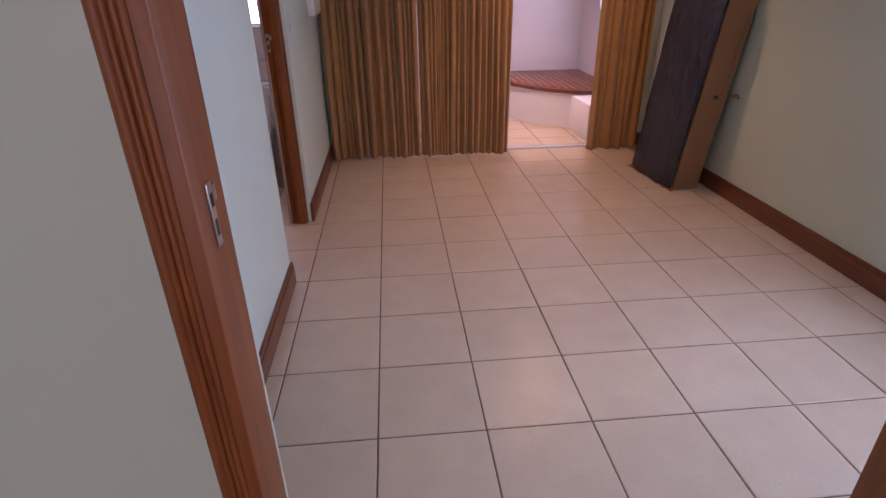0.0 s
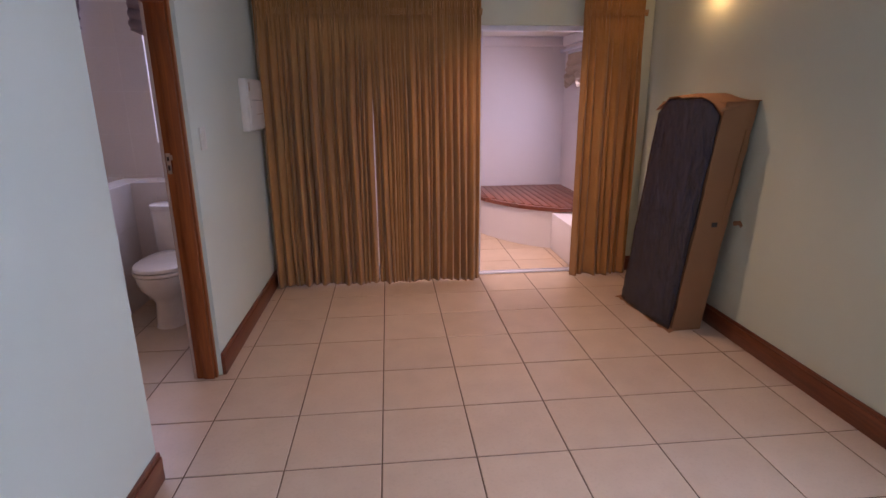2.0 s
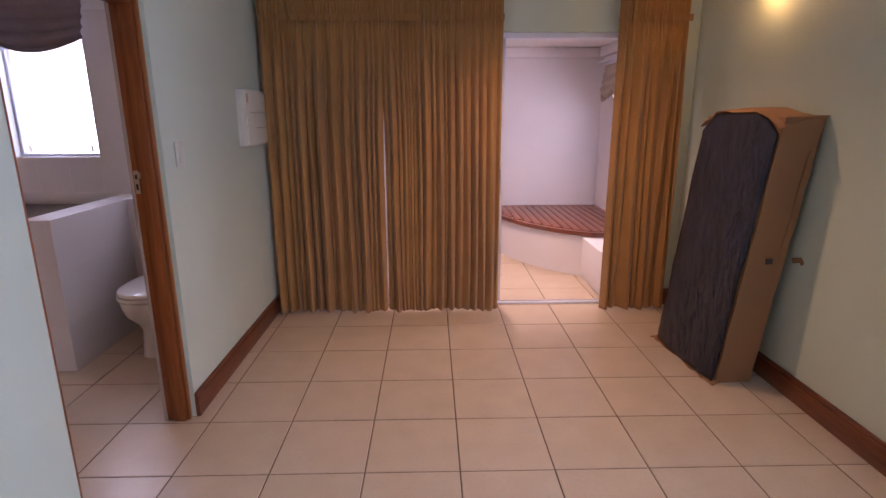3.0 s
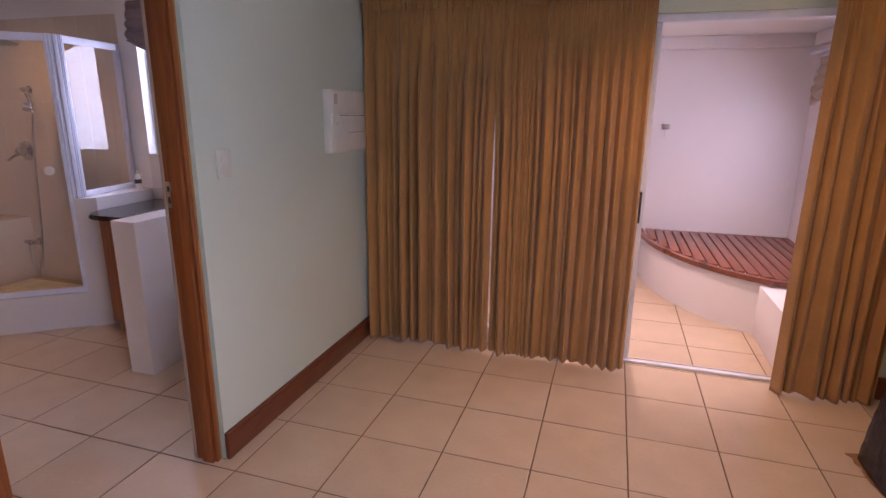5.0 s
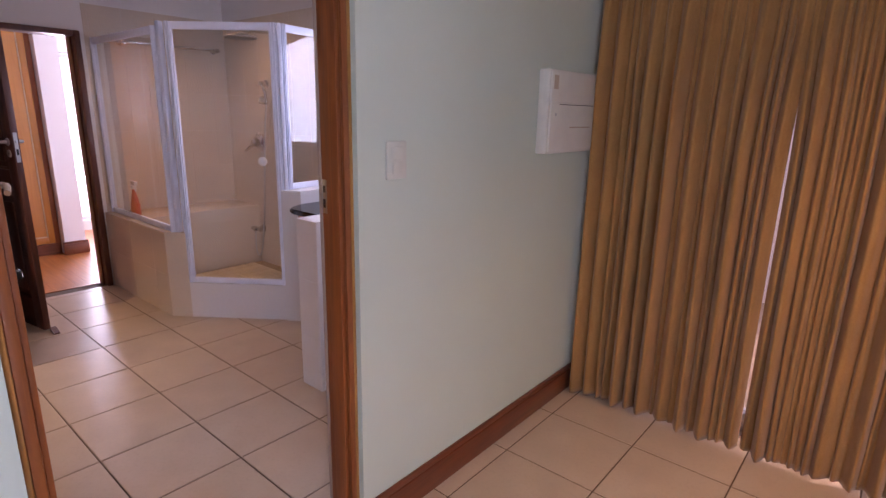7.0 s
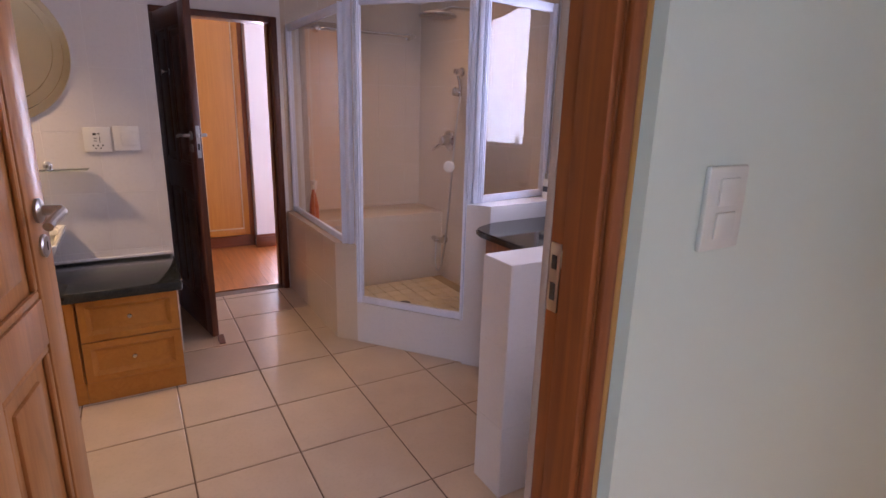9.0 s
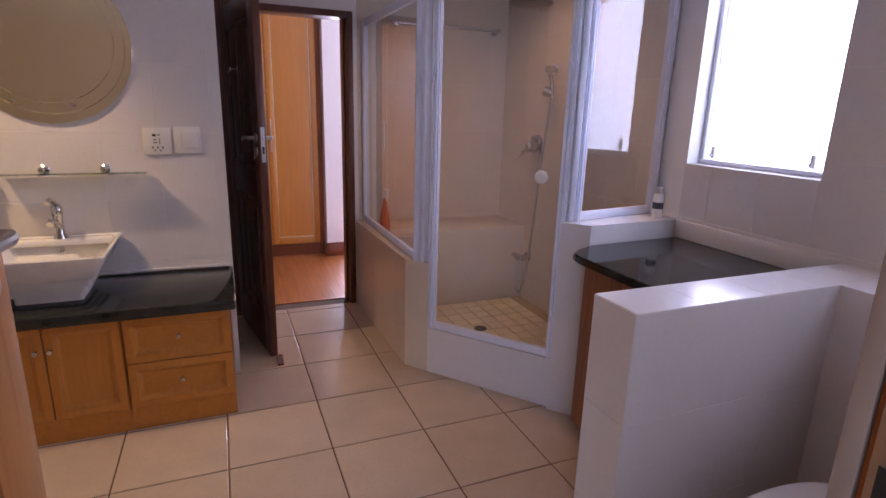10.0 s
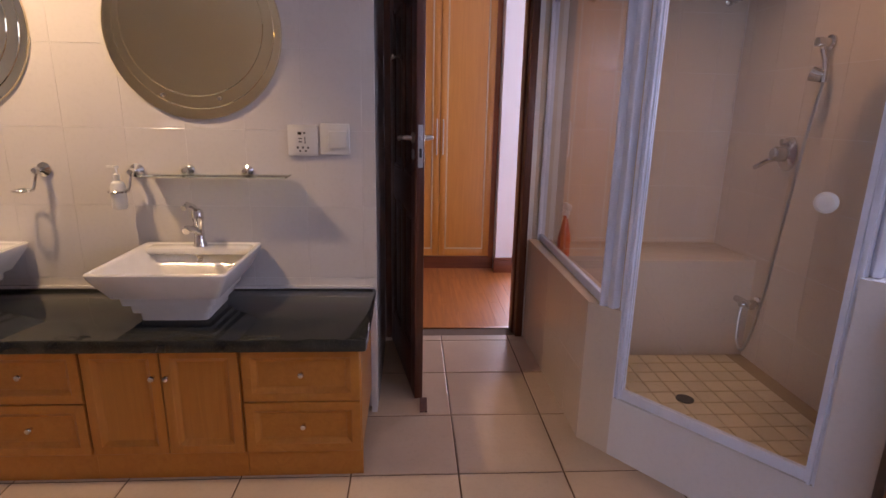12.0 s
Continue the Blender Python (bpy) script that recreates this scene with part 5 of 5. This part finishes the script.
bm = oval(bmesh.new(), [(0.165, -0.20, -0.004, 0.40), (0.185, -0.205, -0.004, 0.44), (0.19, -0.205, -0.004, 0.745), (0.188, -0.203, -0.004, 0.75)])
part("cistern", bm, M_CHINA, wc)
part("cistern_lid", oval(bmesh.new(), [(0.192, -0.21, -0.003, 0.7505), (0.198, -0.214, -0.003, 0.76), (0.196, -0.212, -0.003, 0.785), (0.17, -0.19, -0.012, 0.793), (0.05, -0.12, -0.08, 0.795)]), M_CHINA, wc)
part("flush_button", lathe(bmesh.new(), [(0.002, 0.795), (0.022, 0.795), (0.022, 0.803), (0.018, 0.807), (0.002, 0.807)], 18, (0, -0.10, 0)), M_CHROME, wc, "chrome flush button")
part("pan_neck", B(-0.09, 0.09, -0.14, -0.004, 0, 0.40, bevel=0.02), M_CHINA, wc)

# ---- dressing room ----
wd = thing("wardrobe", pose(-6.12, 4.425, 0), "tall honey timber fitted wardrobe with framed doors", "wardrobe")
part("carcass", B(-0.55, -0.022, -1.70, 0, 0, 2.5), M_HONEY_Z, wd)
part("plinth", B(-0.0219, 0.0, -1.70, -0.0005, 0, 0.115), M_SKIRT_Y, wd)
for y1 in (-0.045, -0.515, -0.985):
    y0 = y1 - 0.465
    d = part("door", boxes([(-0.0219, 0, y0, y0 + 0.055, 0.12, 2.45), (-0.0219, 0, y1 - 0.055, y1, 0.12, 2.45), (-0.0218, -0.0005, y0 + 0.055, y1 - 0.055, 0.12, 0.185), (-0.0218, -0.0005, y0 + 0.055, y1 - 0.055, 2.38, 2.45)], 0.003), M_HONEY_Z, wd)
    part("panel", B(-0.0217, -0.010, y0 + 0.0552, y1 - 0.0552, 0.1852, 2.3798), M_HONEY_Z, d)
    part("bead", boxes([(-0.0099, -0.002, y0 + 0.0551, y0 + 0.068, 0.1851, 2.379), (-0.0099, -0.002, y1 - 0.068, y1 - 0.0551, 0.1851, 2.379), (-0.0099, -0.002, y0 + 0.0682, y1 - 0.0682, 0.1851, 0.198)], 0.003), M_PALEWOOD, d, "pale inner bead")
    side_ = y1 - 0.025 if y1 < -0.4 else y0 + 0.025
    part("bar_handle", bent_tube(bmesh.new(), [(0.0, side_, 1.05), (0.03, side_, 1.05), (0.034, side_, 1.07), (0.034, side_, 1.33), (0.03, side_, 1.35), (0.0, side_, 1.35)], 0.006, 8), M_STEEL, d, "steel bar handle")
part("corner_post", B(-0.0219, 0.004, -0.0449, -0.0005, 0.1155, 2.5), M_FRAME, wd)
# A small dark object of unclear kind; rail and post shapes are invented.
ch = thing("handrail", pose(-5.35, 4.66, 0.0), "small dark bar on an invented post in the bright dressing room", "handrail")
bm = bent_tube(bmesh.new(), [(0.0, 0.0, 0.97), (0.0, 0.10, 0.965), (0.0, 0.30, 0.955)], 0.026, 10)
part("rail", bm, M_SHADEWOOD, ch)
part("post", tube(bmesh.new(), (0, 0.22, 0.0), (0, 0.22, 0.945), 0.022), M_SHADEWOOD, ch)

# ---- floors and tiled surfaces, piece by piece ----
TILE_MESH = {}


def tile_mesh(w, d, h, mat, bev=0.003):
    """A flat tile, w by d, with a chamfered top, its foot at z 0."""
    key = (round(w, 3), round(d, 3), round(h, 3), mat.name)
    if key not in TILE_MESH:
        x, y = w / 2, d / 2
        low = [(-x, -y, 0), (x, -y, 0), (x, y, 0), (-x, y, 0)]
        mid = [(p[0], p[1], h - bev * 0.6) for p in low]
        top = [(p[0] - math.copysign(bev, p[0]), p[1] - math.copysign(bev, p[1]), h) for p in low]
        faces = [(8, 9, 10, 11)] + [(a + k, a + (k + 1) % 4, a + 4 + (k + 1) % 4, a + 4 + k) for a in (0, 4) for k in range(4)]
        me = bpy.data.meshes.new("tile")
        me.from_pydata(low + mid + top, [], faces)
        me.materials.append(mat)
        TILE_MESH[key] = me
    return TILE_MESH[key]


def piece(name, me, parent, m):
    ob = new(name, me)
    ob.parent = parent
    ob.matrix_parent_inverse = parent.matrix_world.inverted()
    ob.matrix_world = m
    return ob


TR = random.Random(11)


def lay(floor, x0, x1, y0, y1, skip=None):
    i0, i1 = math.floor((x0 - GX) / PITCH), math.ceil((x1 - GX) / PITCH)
    j0, j1 = math.floor((y0 - GY) / PITCH), math.ceil((y1 - GY) / PITCH)
    gap = 0.0034
    for i in range(i0, i1):
        for j in range(j0, j1):
            a, c = max(x0, GX + i * PITCH + gap), min(x1, GX + (i + 1) * PITCH - gap)
            e, g = max(y0, GY + j * PITCH + gap), min(y1, GY + (j + 1) * PITCH - gap)
            if c - a < 0.012 or g - e < 0.012 or (skip and skip(i, j)):
                continue
            piece("tile", tile_mesh(c - a, g - e, 0.008, M_FLOOR), floor, pose((a + c) / 2, (e + g) / 2, -0.008 + TR.uniform(-0.0004, 0.0004), TR.uniform(-0.04, 0.04), TR.uniform(-0.04, 0.04)))


floor = structure("floor", B(-1.76, XR + 0.16, -2.36, YN + 0.02, -0.10, -0.0035), M_GROUT, "beige ceramic tiled bedroom floor with dark grout", "floor")
DOORCELL = {(-3, -1), (-3, 0)}
lay(floor, XL, XR, YE, YN + 0.02, lambda i, j: (i, j) in DOORCELL)
lay(floor, -1.6, 2.2, -1.2, 0.80)
lay(floor, -0.29, XR, 0.80, YE)
bfloor = structure("floor_bath", B(BX0 - 0.16, BX1 + 0.01, 0.79, BY1, -0.11, -0.0035), M_GROUT, "beige ceramic tiled bathroom floor", "floor")
lay(bfloor, BX0 - 0.02, BX1, BY0, BY1, lambda i, j: (i, j) in DOORCELL or (j >= 4 and i < -7) or (GX + i * PITCH < -3.75 and GY + j * PITCH < 2.9))
lay(bfloor, GX - 3 * PITCH, GX - 2 * PITCH, 2.99, 3.8584)
lay(bfloor, BX1 + 0.001, XL - 0.001, 3.864, 3.922)
sfloor = structure("floor_sun", B(-0.96, XR + 0.18, YN + 0.021, SY1, -0.10, -0.0035), M_GROUT, "beige ceramic tiled sunroom floor", "floor")
lay(sfloor, -0.80, XR + 0.02, YN + 0.083, SY1)
dfloor = structure("floor_dressing", B(-7.36, BX0 - 0.161, 2.5, 6.4, -0.10, -0.0035), M_DARK, "orange varnished parquet floor", "floor")
structure("threshold", B(BX0 - 0.16, BX0 - 0.135, 3.55, 4.345, -0.0034, 0.004, bevel=0.002), M_PARQ, "timber threshold strip", "threshold")
y = 3.0
k = 0
while y < 5.9:
    xs = [-7.2, -6.55 + 0.37 * (k % 3), -5.62 + 0.21 * (k % 4), BX0 - 0.162]
    for a, c in zip(xs, xs[1:]):
        piece("plank", tile_mesh(c - a - 0.001, 0.0894, 0.008, M_PARQ, 0.0006), dfloor, pose((a + c) / 2, y + 0.045, -0.008))
    y += 0.09
    k += 1


def tile_wall(parent, place, w, h, tw, th, mat, u0=0.0, v0=0.0, holes=(), t=0.006):
    """Tiles over a wall patch; place turns local x (along), y (up), z (out) into the room; u0, v0 shift the joints."""
    us = [u for u in np.arange(u0 - tw, w + tw, tw)]
    vs = [q for q in np.arange(v0 - th, h + th, th)]
    g = 0.0007
    for u in us:
        for q in vs:
            a, c, e, f2 = max(0, u + g), min(w, u + tw - g), max(0, q + g), min(h, q + th - g)
            if c - a < 0.015 or f2 - e < 0.015:
                continue
            spans = [(a, c, e, f2)]
            for hx0, hx1, hz0, hz1 in holes:
                if a < hx1 and c > hx0 and e < hz1 and f2 > hz0:
                    spans = [(a, min(c, hx0), e, f2), (max(a, hx1), c, e, f2), (max(a, hx0), min(c, hx1), e, min(f2, hz0)), (max(a, hx0), min(c, hx1), max(e, hz1), f2)]
            for a2, c2, e2, f3 in spans:
                if c2 - a2 > 0.012 and f3 - e2 > 0.012:
                    piece("tile", tile_mesh(c2 - a2, f3 - e2, t, mat, 0.0011), parent, place @ pose((a2 + c2) / 2, (e2 + f3) / 2, 0, TR.uniform(-0.05, 0.05), TR.uniform(-0.05, 0.05)))


def facing(x, y, z, yawd):
    """The place of a wall patch whose foot starts at x, y, z, running along yawd degrees and facing to its right."""
    return pose(x, y, z, 90, 0, yawd)


by_name = bpy.data.objects
# vanity wall, bathroom back wall, shower walls, half wall
IN = -0.0045
TW, TH = 0.25, 0.333
tile_wall(by_name["wall_bath_vanity"], facing(VX + IN, 0.96, 0.0, 90), 3.504 - 0.96, 2.60, TW, TH, M_WTILE, 2.20 - 0.96 - 1.25, 0.669 - 2 * TH)
tile_wall(by_name["wall_bath_vanity"], facing(VX, 3.505 + IN, 0.0, 180), 0.84, 2.60, TW, TH, M_WTILE, 0, 0.669 - 2 * TH)
north = by_name["wall_bath_north"]
tile_wall(north, facing(-2.645, BY1 - IN, 0.0, 0), 1.812, 2.33, TW, TH, M_WTILE, 0.16, 0.669 - 2 * TH, ((-0.1, 0.661, 1.261, 2.31), (1.114, 1.786, 1.261, 2.31)))
tile_wall(north, facing(BX0 + 0.007, BY1 - IN, 0.0, 0), 1.74, 2.33, TW, TH, M_STILE, 0.08, 0.669 - 2 * TH)
west = by_name["wall_bath_west"]
tile_wall(west, facing(BX0 + IN, 4.42, 0.0, 90), 1.18, 2.33, TW, TH, M_STILE, 0.04, 0.669 - 2 * TH)
half = by_name["half_wall"]
tile_wall(half, facing(-1.665 + IN, 4.475, 0.0, 90), 0.825, 0.974, 0.83, TH, M_WTILE, 0.0, 0.974 - 3 * TH)
tile_wall(half, facing(-1.84, 4.475 - IN, 0.0, 0), 0.175, 0.974, 0.4125, TH, M_WTILE, 0.0, 0.974 - 3 * TH)
tile_wall(half, pose(-1.84, 4.475, 0.975 + IN), 0.175, 1.12, 0.3, 0.25, M_WTILE, 0.0, 0.0)
tile_wall(half, pose(-1.663, 5.302, 0.975 + IN), 0.83, 0.297, 0.25, 0.3, M_WTILE, 0.0, 0.0)
tile_wall(by_name["shower_bath_wall"], facing(BX0, 4.402 - IN, 0.0, yaw_of((BX0, 4.402), (-3.43, 4.42))), 1.13, 0.655, 0.4, TH, M_STILE, 0.1, 0.655 - 2 * TH)
tray = by_name["shower_tray"]
c45 = 0.105
for i in range(16):
    for j in range(12):
        x, y = -4.10 + 0.0525 + c45 * i, 4.555 + 0.0525 + c45 * j
        lim = 4.58 + (x + 3.40) * 0.778 + 0.065 if x > -3.40 else 4.60
        if y > lim - 0.02 and x < -2.70 and y < BY1 - 0.05:
            piece("tile", tile_mesh(0.098, 0.098, 0.008, M_SFLOOR, 0.003), tray, pose(x, y, 0.0752, TR.uniform(-0.3, 0.3), TR.uniform(-0.3, 0.3), TR.uniform(-0.6, 0.6)))
